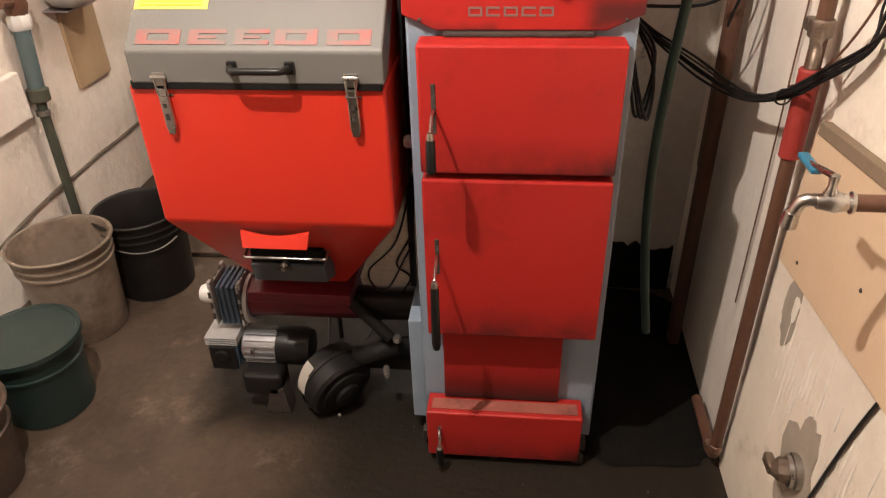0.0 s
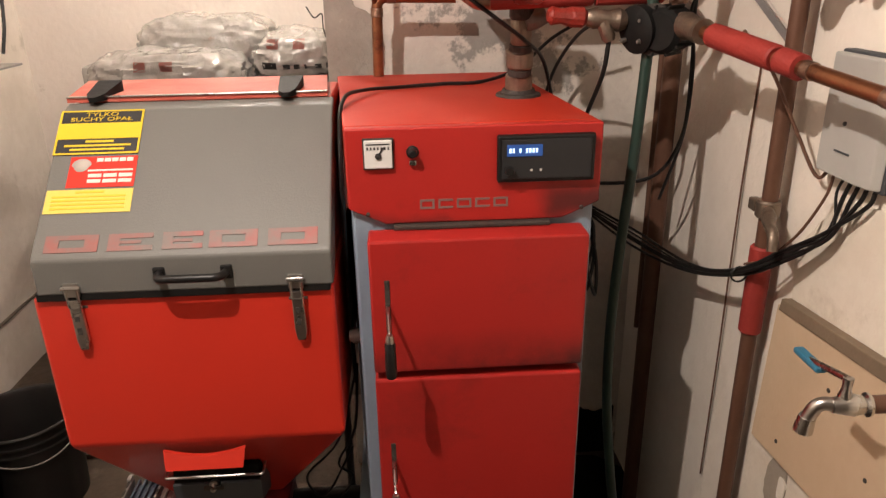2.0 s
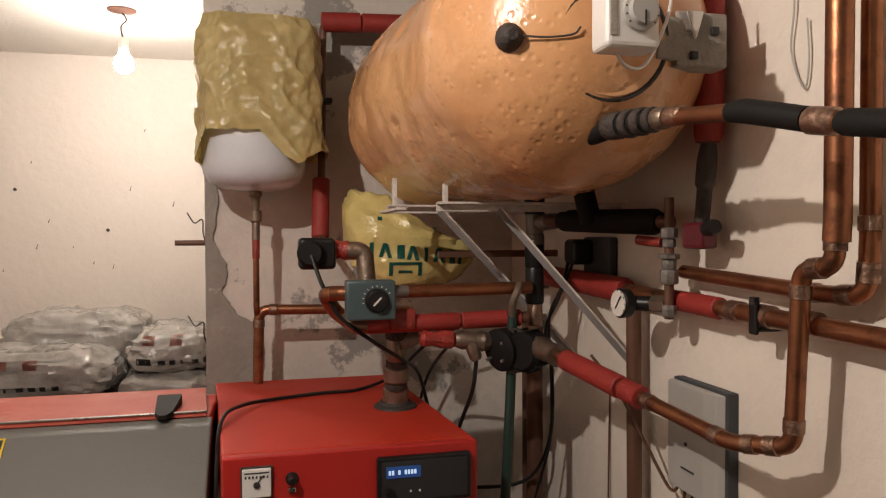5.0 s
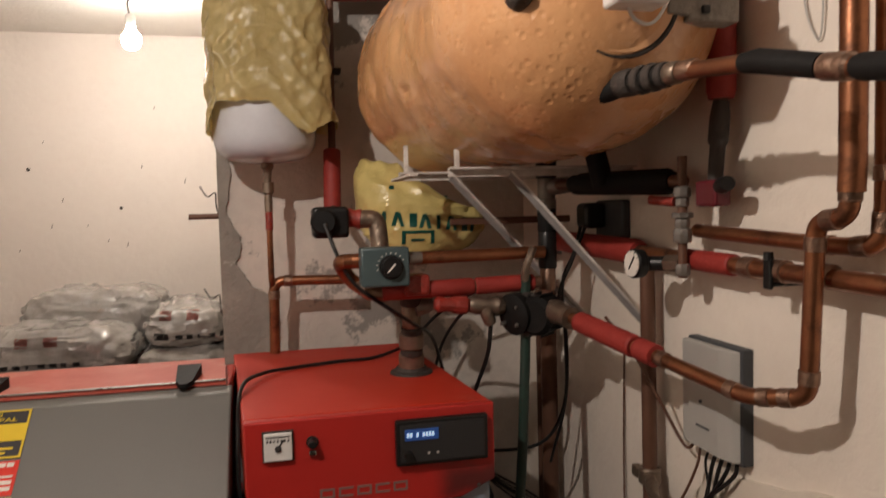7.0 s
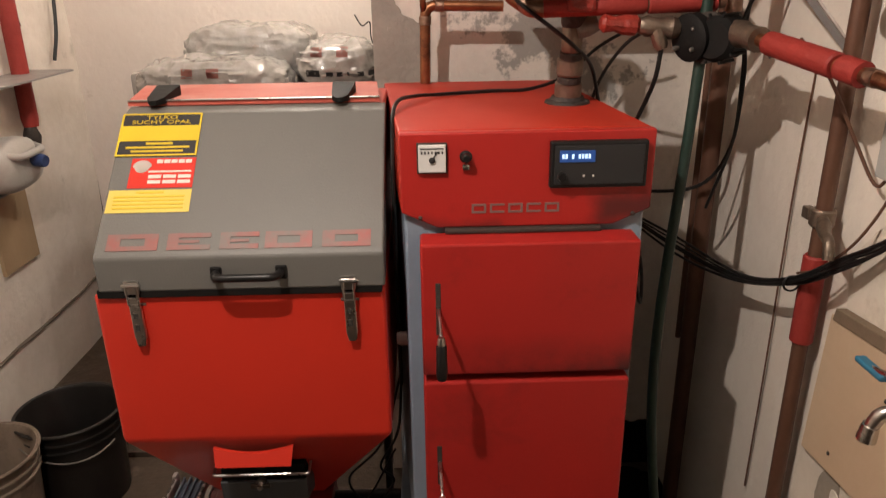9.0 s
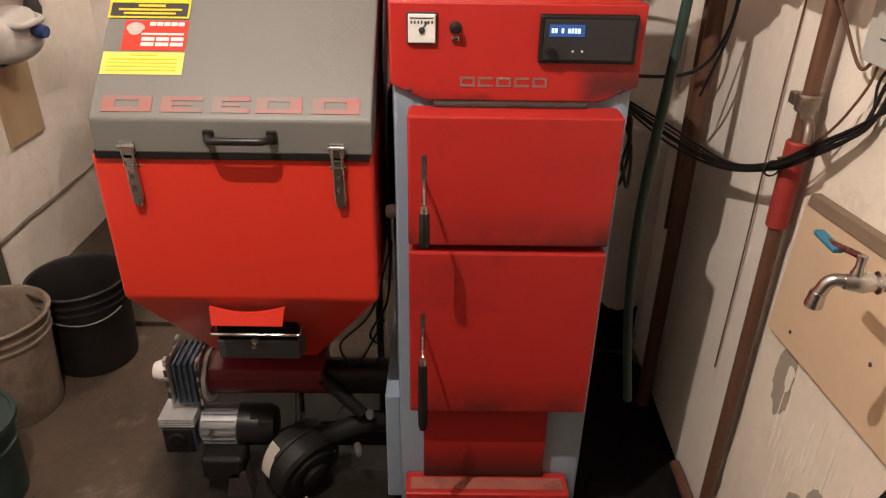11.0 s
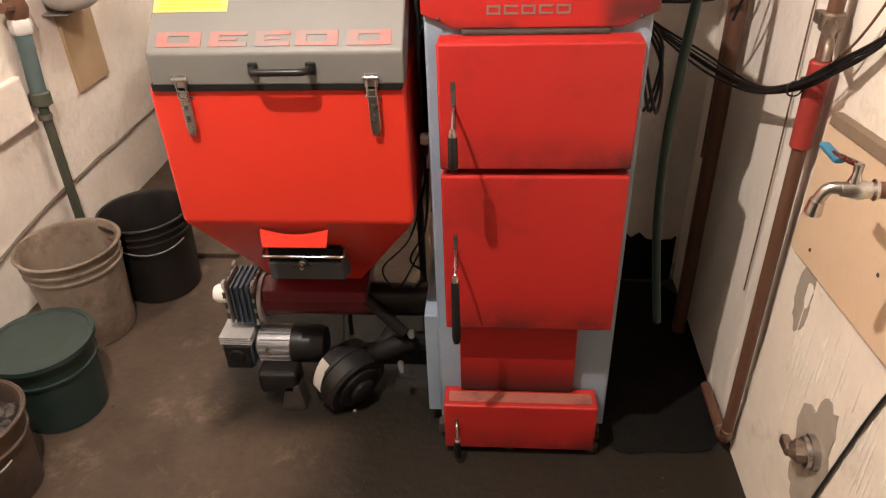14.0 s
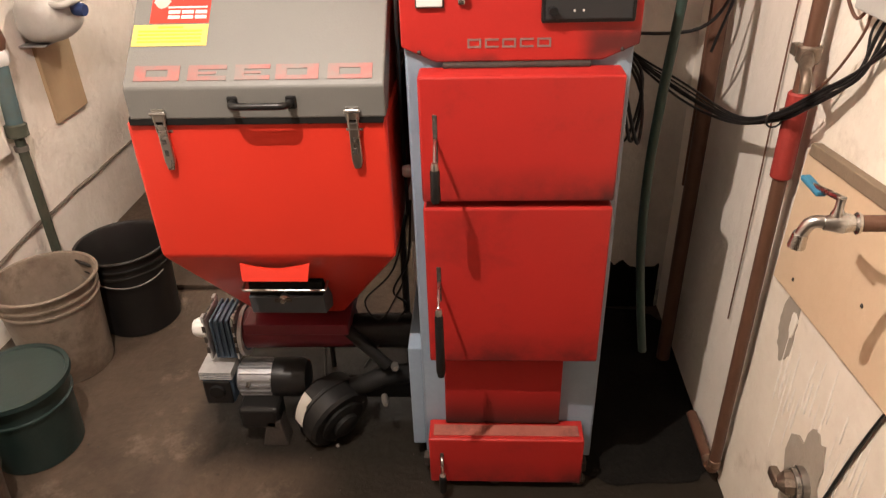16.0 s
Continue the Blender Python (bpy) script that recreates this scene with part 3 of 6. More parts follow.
part("body", skew(box((BX0 + 0.006, BY0, 0.045), (BX1 - 0.006, BY1 - 0.01, 1.24), 0.006)), STEEL_GREY, boiler, "pale grey sheet steel casing")
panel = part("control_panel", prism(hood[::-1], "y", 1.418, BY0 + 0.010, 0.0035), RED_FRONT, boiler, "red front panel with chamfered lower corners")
for sx in (-0.078, 0.338):
    part("screw", turned([(0, 0.004), (0.6, 0.0042), (1, 0.002)], (sx, 1.418, 1.236), (sx, 1.412, 1.236), 10), SOOT, panel)
gauge = part("gauge", box((-0.079, 1.408, 1.328), (-0.027, 1.420, 1.381), 0.002), WHITE_PLASTIC, boiler, "square white temperature gauge")
part("needle", box((-0.0545, 1.4065, 1.348), (-0.0525, 1.4085, 1.372), 0, m=Matrix.Translation((-0.053, 1.407, 1.352)) @ Matrix.Rotation(0.6, 4, "Y") @ Matrix.Translation((0.053, -1.407, -1.352))), PRINT, gauge)
part("hub", turned([(0, 0.006), (0.7, 0.006), (1, 0.003)], (-0.053, 1.408, 1.352), (-0.053, 1.404, 1.352), 14), PRINT, gauge)
sheets("scale_mark", [((-0.075, 1.4078, 1.373), (0.044, 0, 0), (0, 0, 0.0022), 0.0006)] +
      [((-0.074 + 0.0065 * k, 1.4078, 1.364), (0.003, 0, 0), (0, 0, 0.005), 0.0006) for k in range(7)], PRINT, gauge)
part("gauge_rim", box((-0.082, 1.413, 1.325), (-0.024, 1.421, 1.384), 0.001), SOOT, gauge, "dark gauge surround")
knob = part("thermostat_cap", turned([(0, 0.012), (0.2, 0.012), (0.25, 0.009), (0.9, 0.008), (1, 0.006)], (0.011, 1.420, 1.356), (0.011, 1.396, 1.356), 18), BLACK, boiler, "black safety thermostat cap")
part("indicator", box((0.004, 1.410, 1.331), (0.018, 1.420, 1.341), 0.002), CHROME, boiler, "small chromed nut under the cap")
ctrl = part("controller", box((0.170, 1.404, 1.293), (0.356, 1.421, 1.384), 0.004), BLACK, boiler, "black electronic controller")
part("controller_face", box((0.178, 1.4015, 1.301), (0.348, 1.4045, 1.376), 0.001), FACE_DARK, ctrl, "dark controller face plate")
part("display", box((0.187, 1.3995, 1.345), (0.254, 1.402, 1.367), 0.0005), SCREEN, ctrl, "small blue lit display")
sheets("display_digit", [((0.191 + 0.0062 * k, 1.3993, 1.352), (0.0043, 0, 0), (0, 0, 0.0085), 0.0004) for k in range(9) if k not in (2, 4)], SCREEN_TEXT, ctrl)
part("control_knob", turned([(0, 0.009), (0.6, 0.009), (1, 0.0075)], (0.192, 1.4015, 1.318), (0.192, 1.390, 1.318), 18), BLACK, ctrl)
for bx in (0.234, 0.252):
    part("button", box((bx - 0.002, 1.3995, 1.316), (bx + 0.002, 1.402, 1.320), 0.0005), WHITE_PRINT, ctrl)


def blocks(x0, x1, z0, z1, n, y, bar=0.22):
    """A row of plain open squares, standing for a printed mark that is not lettered."""
    w = (x1 - x0) / n
    h = z1 - z0
    for k in range(n):
        a, b, t = x0 + w * k, x0 + w * k + w * 0.80, h * bar
        out = [((a, y, z0), (b - a, 0, 0), (0, 0, t), 0.0008), ((a, y, z1 - t), (b - a, 0, 0), (0, 0, t), 0.0008), ((a, y, z0 + t), (t, 0, 0), (0, 0, h - 2 * t), 0.0008)]
        if k % 2 == 0:
            out.append(((b - t, y, z0 + t), (t, 0, 0), (0, 0, h - 2 * t), 0.0008))
        sheet("mark_square", out, LOGO, panel)


blocks(0.022, 0.200, 1.243, 1.262, 5, 1.4175)


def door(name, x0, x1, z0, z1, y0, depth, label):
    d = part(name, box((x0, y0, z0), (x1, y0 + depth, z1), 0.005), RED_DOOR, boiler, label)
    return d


def lever(host, x, y, ztop, zmid, zlow, reach=0.095):
    """A steel latch lever standing well off the door, with a dark grip hanging from its end."""
    k = reach / 0.095
    part("latch_slot", box((x - 0.005, y - 0.0015, zmid - 0.01), (x + 0.005, y + 0.004, ztop), 0.001), SOOT, host, "dark latch slot")
    part("lever", tube(rounded([(x, y + 0.003, zmid + 0.045), (x + 0.001, y - reach * 0.45, zmid + 0.048), (x + 0.003, y - reach, zmid + 0.03 * k), (x + 0.003, y - reach, zmid + 0.005)], 0.014), 0.0036, 10), CHROME, host, "bare steel lever")
    part("ferrule", turned([(0, 0.006), (0.5, 0.0085), (1, 0.0085)], (x + 0.003, y - reach, zmid + 0.034 * k), (x + 0.003, y - reach, zmid + 0.018 * k), 12), CHROME, host)
    part("grip", turned([(0, 0.0075), (0.05, 0.010), (0.9, 0.011), (1, 0.008)], (x + 0.003, y - reach, zmid + 0.020 * k), (x + 0.003, y - reach - 0.003, zlow + 0.026 * k), 14), BLACK, host, "dark brown grip")


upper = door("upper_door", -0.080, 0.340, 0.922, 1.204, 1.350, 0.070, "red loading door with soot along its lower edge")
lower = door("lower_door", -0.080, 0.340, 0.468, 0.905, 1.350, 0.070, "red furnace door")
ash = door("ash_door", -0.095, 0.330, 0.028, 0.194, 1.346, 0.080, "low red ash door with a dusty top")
part("ash_dust", box((-0.082, 1.362, 0.1945), (0.317, 1.402, 0.1965), 0.0008), RED_DUSTY, ash, "dusty ash-covered top edge")
part("mid_panel", box((-0.049, 1.405, 0.20), (0.265, 1.436, 0.475), 0.003), RED_PANEL, boiler, "recessed red panel stained by soot")
part("neck_plate", box((-0.030, 1.404, 1.205), (0.275, 1.436, 1.2135), 0.002), SOOT, boiler, "sooty plate over the loading door")
part("door_seal", box((-0.070, 1.405, 0.905), (0.330, 1.436, 0.922), 0), SOOT, boiler, "black gap between the doors")
lever(upper, -0.047, 1.350, 1.125, 1.025, 0.945)
lever(lower, -0.050, 1.350, 0.752, 0.665, 0.478)
lever(ash, -0.060, 1.346, 0.142, 0.085, 0.020, 0.035)
part("hinge_block", box((-0.116, 1.40, 0.03), (-0.098, 1.43, 0.065), 0.003), SOOT, boiler)
part("cleaning_plug", turned([(0, 0.016), (0.7, 0.016), (1, 0.012)], (-0.112, 1.50, 0.93), (-0.138, 1.50, 0.93), 14), WHITE_PLASTIC, boiler, "white plastic side plug")

# ---- feed hopper ----
HX0, HX1, HY0, HY1 = -0.717, -0.150, 1.374, 1.93
hopper = thing("fuel_hopper", (-0.44, 1.75, 0), "red fuel hopper with a sloping grey lid beside the boiler", "hopper")
bmh = bmesh.new()
ringsH = []
for z, x0, x1, y0, y1 in ((0.44, -0.60, -0.345, 1.60, 1.86), (0.768, HX0, HX1, HY0, HY1), (1.108, HX0, HX1, HY0, HY1)):
    ringsH.append([bmh.verts.new(p) for p in ((x0, y0, z), (x1, y0, z), (x1, y1, z), (x0, y1, z))])
for a, b in zip(ringsH, ringsH[1:]):
    for k in range(4):
        bmh.faces.new((a[k], a[(k + 1) % 4], b[(k + 1) % 4], b[k]))
bmh.faces.new(ringsH[0][::-1]), bmh.faces.new(ringsH[-1])
BEVELLED.add(id(bmh))
bmesh.ops.bevel(bmh, geom=list(bmh.edges), offset=0.008, segments=3, affect="EDGES", profile=0.5)
part("bin", bmh, RED, hopper, "bright red steel bin with a tapering funnel")
LX0, LX1 = -0.700, -0.149
part("rear_bin", prism([(1.40, 1.104), (1.90, 1.104), (1.90, 1.420), (1.664, 1.420), (1.40, 1.190)], "x", LX0 + 0.006, LX1 - 0.008, 0.003), RED, hopper, "red upper bin behind the lid")
tanA = 0.888
lidz = lambda y: 1.191 + (y - 1.369) * tanA - 0.0062
lid = part("lid", prism([(1.364, 1.116), (1.364, 1.184), (1.369, 1.191), (1.620, 1.4139), (1.660, 1.424), (1.660, 1.404), (1.41, 1.12)], "x", LX0, LX1, 0.004), GREY, hopper, "dark grey hammered-paint lid with stickers")
strip = prism([(1.662, 1.424), (1.662, 1.434), (1.905, 1.436), (1.905, 1.424)], "x", 0.0, 1.0)
for v in strip.verts:
    back = (v.co.y - 1.662) / 0.243
    v.co.x = -0.705 - 0.048 * back if v.co.x < 0.5 else -0.162 - 0.021 * back
part("rear_strip", strip, STRIP_RED, hopper, "dusty red rear top plate behind the lid", smooth=False)
part("strip_lip", box((LX0 - 0.004, 1.658, 1.4335), (LX1 - 0.012, 1.665, 1.4370), 0.001), CHROME, hopper, "bright worn edge of the rear plate")
for hx in (-0.640, -0.246):
    hm = prism([(hx - 0.026, 1.745), (hx + 0.026, 1.745), (hx + 0.018, 1.650), (hx + 0.007, 1.628), (hx - 0.007, 1.628), (hx - 0.018, 1.650)], "z", 1.428, 1.450, 0.004)
    for v in hm.verts:
        v.co.z = v.co.z if v.co.z < 1.44 else 1.438 + (v.co.y - 1.622) * 0.16
    part("lid_hinge", hm, BLACK_MATT, hopper, "grey plastic lid hinge")
part("front_handle", tube(rounded([(-0.470, 1.366, 1.152), (-0.466, 1.328, 1.155), (-0.350, 1.328, 1.155), (-0.346, 1.366, 1.152)], 0.018), 0.0078, 12), BLACK, lid, "black plastic bow handle")
for hx in (-0.470, -0.346):
    part("handle_foot", box((hx - 0.011, 1.358, 1.138), (hx + 0.011, 1.366, 1.166), 0.003), BLACK, lid)
for lx in (-0.635, -0.220):
    latch = part("latch", box((lx - 0.014, 1.360, 1.112), (lx + 0.014, 1.3645, 1.140), 0.001), CHROME, hopper, "bare steel toggle latch")
    part("hook", tube(rounded([(lx - 0.010, 1.358, 1.134), (lx - 0.010, 1.362, 1.090), (lx + 0.010, 1.362, 1.090), (lx + 0.010, 1.358, 1.134)], 0.004), 0.0026, 8), CHROME, latch)
    part("pin", turned([(0, 0.004), (1, 0.004)], (lx - 0.017, 1.359, 1.131), (lx + 0.017, 1.359, 1.131), 8), CHROME, latch)
    part("pin", turned([(0, 0.004), (1, 0.004)], (lx - 0.018, 1.376, 1.086), (lx + 0.018, 1.376, 1.086), 8), CHROME, latch)
    part("lever", prism([(lx - 0.011, 1.106), (lx + 0.011, 1.106), (lx + 0.013, 1.02), (lx + 0.009, 1.000), (lx - 0.006, 1.000), (lx - 0.010, 1.02)], "y", 1.360, 1.369, 0.002), CHROME, latch)
    part("slot", box((lx - 0.004, 1.3585, 1.034), (lx + 0.004, 1.3610, 1.048), 0), SOOT, latch)
    part("slot", box((lx - 0.004, 1.3585, 1.062), (lx + 0.004, 1.3610, 1.072), 0), SOOT, latch)
part("seal", box((HX0 + 0.012, HY0 - 0.008, 1.102), (HX1 - 0.006, HY0 + 0.02, 1.120), 0.002), BLACK_MATT, hopper, "black rubber lid seal")


def on_lid(x0, x1, y0, y1, lift=0.0012, up=0.0006):
    """A patch on the lid's slope between two depths."""
    return ((x0, y0, lidz(y0) + 0.0062 + up), (x1 - x0, 0, 0), (0, y1 - y0, (y1 - y0) * tanA), lift)


st1 = sheet("warning_sticker", [on_lid(-0.699, -0.533, 1.537, 1.618)], PRINT, hopper, "black and yellow warning sticker")
st1_edge = sheet("sticker_border", [on_lid(-0.699, -0.533, 1.537, 1.540, up=0.002), on_lid(-0.699, -0.533, 1.6155, 1.618, up=0.002), on_lid(-0.699, -0.695, 1.540, 1.6155, up=0.002),
                                    on_lid(-0.537, -0.533, 1.540, 1.6155, up=0.002), on_lid(-0.695, -0.537, 1.565, 1.594, up=0.002)], YELLOW_STICKER, st1, "yellow band and border")
sheets("print_bar", [on_lid(-0.640, -0.585, 1.558, 1.562, up=0.002), on_lid(-0.680, -0.550, 1.551, 1.5545, up=0.002), on_lid(-0.668, -0.562, 1.544, 1.5475, up=0.002)], YELLOW_STICKER, st1)
tilt = Matrix.Rotation(math.atan(tanA), 4, "X")
for word, y, size in (("TYLKO", 1.6055, 0.0165), ("SUCHY OPA\u0141", 1.5965, 0.0165)):
    lettering(word, size, Matrix.Translation((-0.616, y, lidz(y) + 0.0102)) @ tilt @ Matrix.Diagonal((1.25, 0.8, 1, 1)), YELLOW_STICKER, st1)
st2 = sheet("service_sticker", [on_lid(-0.661, -0.532, 1.480, 1.5335)], RED_STICKER, hopper, "red service sticker with white bars")
sheets("white_bar", [on_lid(-0.610 + 0.0145 * k, -0.598 + 0.0145 * k, 1.523, 1.5295, up=0.002) for k in range(5)] + [on_lid(-0.624, -0.538, 1.5065, 1.5095, up=0.002)] +
       [on_lid(-0.622 + 0.0295 * k, -0.5965 + 0.0295 * k, z, z + 0.006, up=0.002) for k in range(3) for z in (1.496, 1.4865)], WHITE_PRINT, st2)
badge = bmesh.new()
rim = [Vector((-0.638 + 0.019 * math.cos(t) * (1 if math.sin(t) >= 0 else 0.8), 1.5165 + 0.0115 * math.sin(t), 0)) for t in (2 * math.pi * k / 20 for k in range(20))]
badge.faces.new([badge.verts.new((p.x, p.y, lidz(p.y) + 0.0098)) for p in rim])
bmesh.ops.solidify(badge, geom=badge.faces, thickness=0.0008)
part("badge", badge, WHITE_PRINT, st2, "plain white rounded badge", smooth=False)
st3 = sheet("notice_sticker", [on_lid(-0.694, -0.531, 1.4375, 1.4765)], PALE_STICKER, hopper, "pale yellow notice sticker with bars of print")
sheets("print_bar", [on_lid(-0.640, -0.585, 1.4695, 1.4725, up=0.002)] + [on_lid(-0.682, -0.543, 1.443 + 0.0065 * k, 1.4458 + 0.0065 * k, up=0.002) for k in range(4)], YELLOW_STICKER, st3)
for k, (a, c) in enumerate(((-0.677, -0.580), (-0.562, -0.480), (-0.462, -0.388), (-0.376, -0.286), (-0.267, -0.174))):
    t = (c - a) * 0.26
    marks = [on_lid(a, c, 1.3745, 1.382), on_lid(a, c, 1.394, 1.4015), on_lid(a, a + t, 1.382, 1.394)]
    marks += [on_lid(c - t, c, 1.382, 1.394)] if k in (0, 3, 4) else [on_lid(a + t, c - t, 1.3855, 1.390)]
    sheet("mark_square", marks, LID_PRINT, lid)

# clean-out tray on the funnel's front
tray = part("clean_out_tray", prism([(1.428, 0.612), (1.437, 0.555), (1.52, 0.52), (1.52, 0.612)], "x", -0.548, -0.352, 0.003), BOX_DARK, hopper, "dark steel clean-out cover")
part("opening", box((-0.545, 1.436, 0.600), (-0.355, 1.52, 0.652), 0.002), SHADE_BLACK, tray, "black opening above the cover")
part("tray_frame", tube(rounded([(-0.560, 1.47, 0.640), (-0.560, 1.428, 0.632), (-0.346, 1.428, 0.632), (-0.346, 1.47, 0.640)], 0.006), 0.0035, 8), CHROME, tray, "bright wire clip")
part("wing_nut", turned([(0, 0.012), (0.4, 0.012), (0.45, 0.007), (1, 0.006)], (-0.453, 1.430, 0.612), (-0.453, 1.405, 0.612), 12), CHROME, tray)
part("wing", box((-0.475, 1.410, 0.607), (-0.431, 1.416, 0.617), 0.002), SOOT, tray)
n = 14
tabpts = [(-0.533, 0.742)] + [(-0.533 + 0.17 * k / n, 0.742 - 0.012 * math.sin(math.pi * k / n)) for k in range(1, n)] + [(-0.363, 0.742), (-0.368, 0.704), (-0.528, 0.704)]
tab = prism(tabpts, "y", 1.378, 1.386)
for v in tab.verts:
    v.co.y -= (0.742 - v.co.z) * 0.45
part("shield", tab, RED, hopper, "red bent shield over the clean-out")

# auger, drive and legs
part("flange", box((-0.625, 1.535, 0.404), (-0.325, 1.890, 0.440), 0.004), MAROON, hopper, "dark maroon funnel flange")
part("auger_trough", tube([(-0.66, 1.650, 0.345), (-0.33, 1.650, 0.352)], 0.062, 24), MAROON, hopper, "dark maroon auger trough")
auger = part("auger_tube", tube([(-0.645, 1.650, 0.335), (-0.12, 1.650, 0.335)], 0.052, 24), BLACK, hopper, "black auger tube")
part("tube_flange", turned([(0, 0.078), (1, 0.078)], (-0.668, 1.650, 0.335), (-0.656, 1.650, 0.335), 24), PALE_CAST, hopper)
gear = part("worm_gear", box((-0.752, 1.598, 0.262), (-0.680, 1.702, 0.405), 0.012), ALU_BLUE, hopper, "blue-grey worm gear housing")
for k in range(6):
    gx = -0.760 + k * 0.0165
    tall = 0.008 if k in (0, 5) else 0.0
    part("fin", box((gx - 0.0035, 1.590 - tall, 0.275), (gx + 0.0035, 1.710, 0.412 + tall), 0.002), PALE_CAST if k in (0, 5) else ALU_BLUE, gear)
for gx in (-0.764, -0.674):
    for gy in (1.588, 1.690):
        part("lug", box((gx - 0.006, gy, 0.404), (gx + 0.006, gy + 0.022, 0.428), 0.003), PALE_CAST, gear)
for gx in (-0.7635, -0.6765):
    for k in range(3):
        part("plate_slot", box((gx - 0.0048, 1.5805, 0.300 + 0.038 * k), (gx + 0.0048, 1.5835, 0.322 + 0.038 * k), 0.0008), SOOT, gear)
        part("plate_slot", box((gx - 0.0038, 1.600 + 0.034 * k, 0.4185), (gx + 0.0038, 1.622 + 0.034 * k, 0.4212), 0.0008), SOOT, gear)
part("shaft_cap", turned([(0, 0.030), (0.8, 0.030), (1, 0.024)], (-0.760, 1.650, 0.345), (-0.822, 1.650, 0.345), 20), WHITE_PLASTIC, gear, "white plastic shaft cap")
part("neck", turned([(0, 0.05), (1, 0.062)], (-0.690, 1.650, 0.335), (-0.655, 1.650, 0.335), 20), ALU_BLUE, gear)
gear2 = part("second_gear", box((-0.795, 1.555, 0.125), (-0.705, 1.665, 0.245), 0.008), ALU_BLUE, hopper, "small grey gear housing")
part("gear_face", box((-0.792, 1.546, 0.128), (-0.708, 1.556, 0.218), 0.006), BLACK, gear2, "black gear face")
part("gear_boss", turned([(0, 0.026), (1, 0.022)], (-0.750, 1.548, 0.180), (-0.750, 1.538, 0.180), 18), BLACK_MATT, gear2)
for k in range(4):
    part("fin", box((-0.800, 1.552, 0.232 + 0.008 * k - 0.012), (-0.700, 1.668, 0.236 + 0.008 * k - 0.012), 0.001), PALE_CAST, gear2)
motor = part("motor", turned([(0, 0.038), (0.08, 0.052), (1, 0.052)], (-0.700, 1.610, 0.185), (-0.585, 1.610, 0.185), 24), ALU, hopper, "ribbed aluminium motor")
for k in range(18):
    t = 2 * math.pi * k / 18
    part("rib", box((-0.685, -0.0022, 0.050), (-0.590, 0.0022, 0.060), 0, m=Matrix.Translation((0, 1.610, 0.185)) @ Matrix.Rotation(t, 4, "X")), ALU, motor)
part("fan_cover", turned([(0, 0.060), (0.75, 0.060), (0.95, 0.052), (1, 0.035)], (-0.585, 1.610, 0.185), (-0.478, 1.610, 0.185), 26), BLACK, motor, "black fan cover")
part("terminal_box", box((-0.685, 1.500, 0.065), (-0.560, 1.585, 0.150), 0.016, seg=3), BLACK, motor, "black motor terminal box")
part("motor_nut", turned([(0, 0.008), (1, 0.006)], (-0.655, 1.556, 0.200), (-0.655, 1.545, 0.200), 8), CHROME, motor)
part("foot_bracket", prism([(-0.625, 0.0), (-0.545, 0.0), (-0.560, 0.10), (-0.600, 0.10)], "y", 1.50, 1.56, 0.004), SOOT, hopper, "sooty steel foot under the motor")
part("hopper_leg", tube([(-0.47, 1.88, 0.0), (-0.47, 1.88, 0.42)], 0.009, 12), SOOT, hopper, "sooty round leg")
part("hopper_leg", tube([(-0.20, 1.90, 0.0), (-0.20, 1.90, 0.80)], 0.012, 12), SOOT, hopper, "sooty round leg")

# blower in front of the auger
blower = thing("blower", (-0.42, 1.55, 0), "black round combustion air blower on the floor", "blower")
ax0, ax1 = Vector((-0.455, 1.60, 0.115)), Vector((-0.375, 1.525, 0.085))
part("scroll", turned([(0, 0.075), (0.06, 0.104), (0.40, 0.108), (0.42, 0.112), (0.50, 0.112), (0.52, 0.108), (0.90, 0.108), (1, 0.100)], ax0, ax1, 40), BLACK, blower)
part("face_ring", turned([(0, 0.075), (0.6, 0.074), (1, 0.062)], ax1, ax1 + (ax1 - ax0) * 0.12, 32), BLACK_MATT, blower)
part("motor_can", turned([(0, 0.042), (0.7, 0.042), (1, 0.03)], ax1 + (ax1 - ax0) * 0.10, ax1 + (ax1 - ax0) * 0.30, 24), BLACK_MATT, blower)
part("rear_can", turned([(0, 0.055), (0.8, 0.05), (1, 0.03)], ax0, ax0 - (ax1 - ax0) * 0.3, 24), BLACK_MATT, blower)
part("outlet", box((-0.37, 1.61, 0.10), (-0.14, 1.67, 0.148), 0.008), BLACK_MATT, blower, "black outlet duct to the burner")
way, sidev = (ax1 - ax0).normalized(), (ax1 - ax0).normalized().cross(Vector((0, 0, 1))).normalized()
bml = bmesh.new()
lab = []
for k in range(9):
    t = math.radians(6 + k * 6.0)
    lab.append([bml.verts.new(ax0.lerp(ax1, s) + (sidev * -math.cos(t) * -1 + Vector((0, 0, 1)) * math.sin(t)) * 0.1135) for s in (0.30, 0.62)])
for a, b in zip(lab, lab[1:]):
    bml.faces.new((a[0], a[1], b[1], b[0]))
bmesh.ops.solidify(bml, geom=bml.faces, thickness=0.001)
part("rating_label", bml, WHITE_PRINT, blower, "white rating label")
for dx, dz in ((0.035, 0.078), (-0.080, 0.03), (0.03, -0.080)):
    c = ax1 + sidev * dx + Vector((0, 0, 1)) * dz + way * 0.002
    part("bolt", turned([(0, 0.006), (1, 0.004)], c, c + way * 0.008, 8), ZINC, blower)
part("pressure_hose", tube(smooth_line([(-0.345, 1.60, 0.155), (-0.30, 1.57, 0.195), (-0.24, 1.58, 0.215), (-0.16, 1.62, 0.20)]), 0.030, 16), BLACK_MATT, blower, "black rubber hose to the burner")
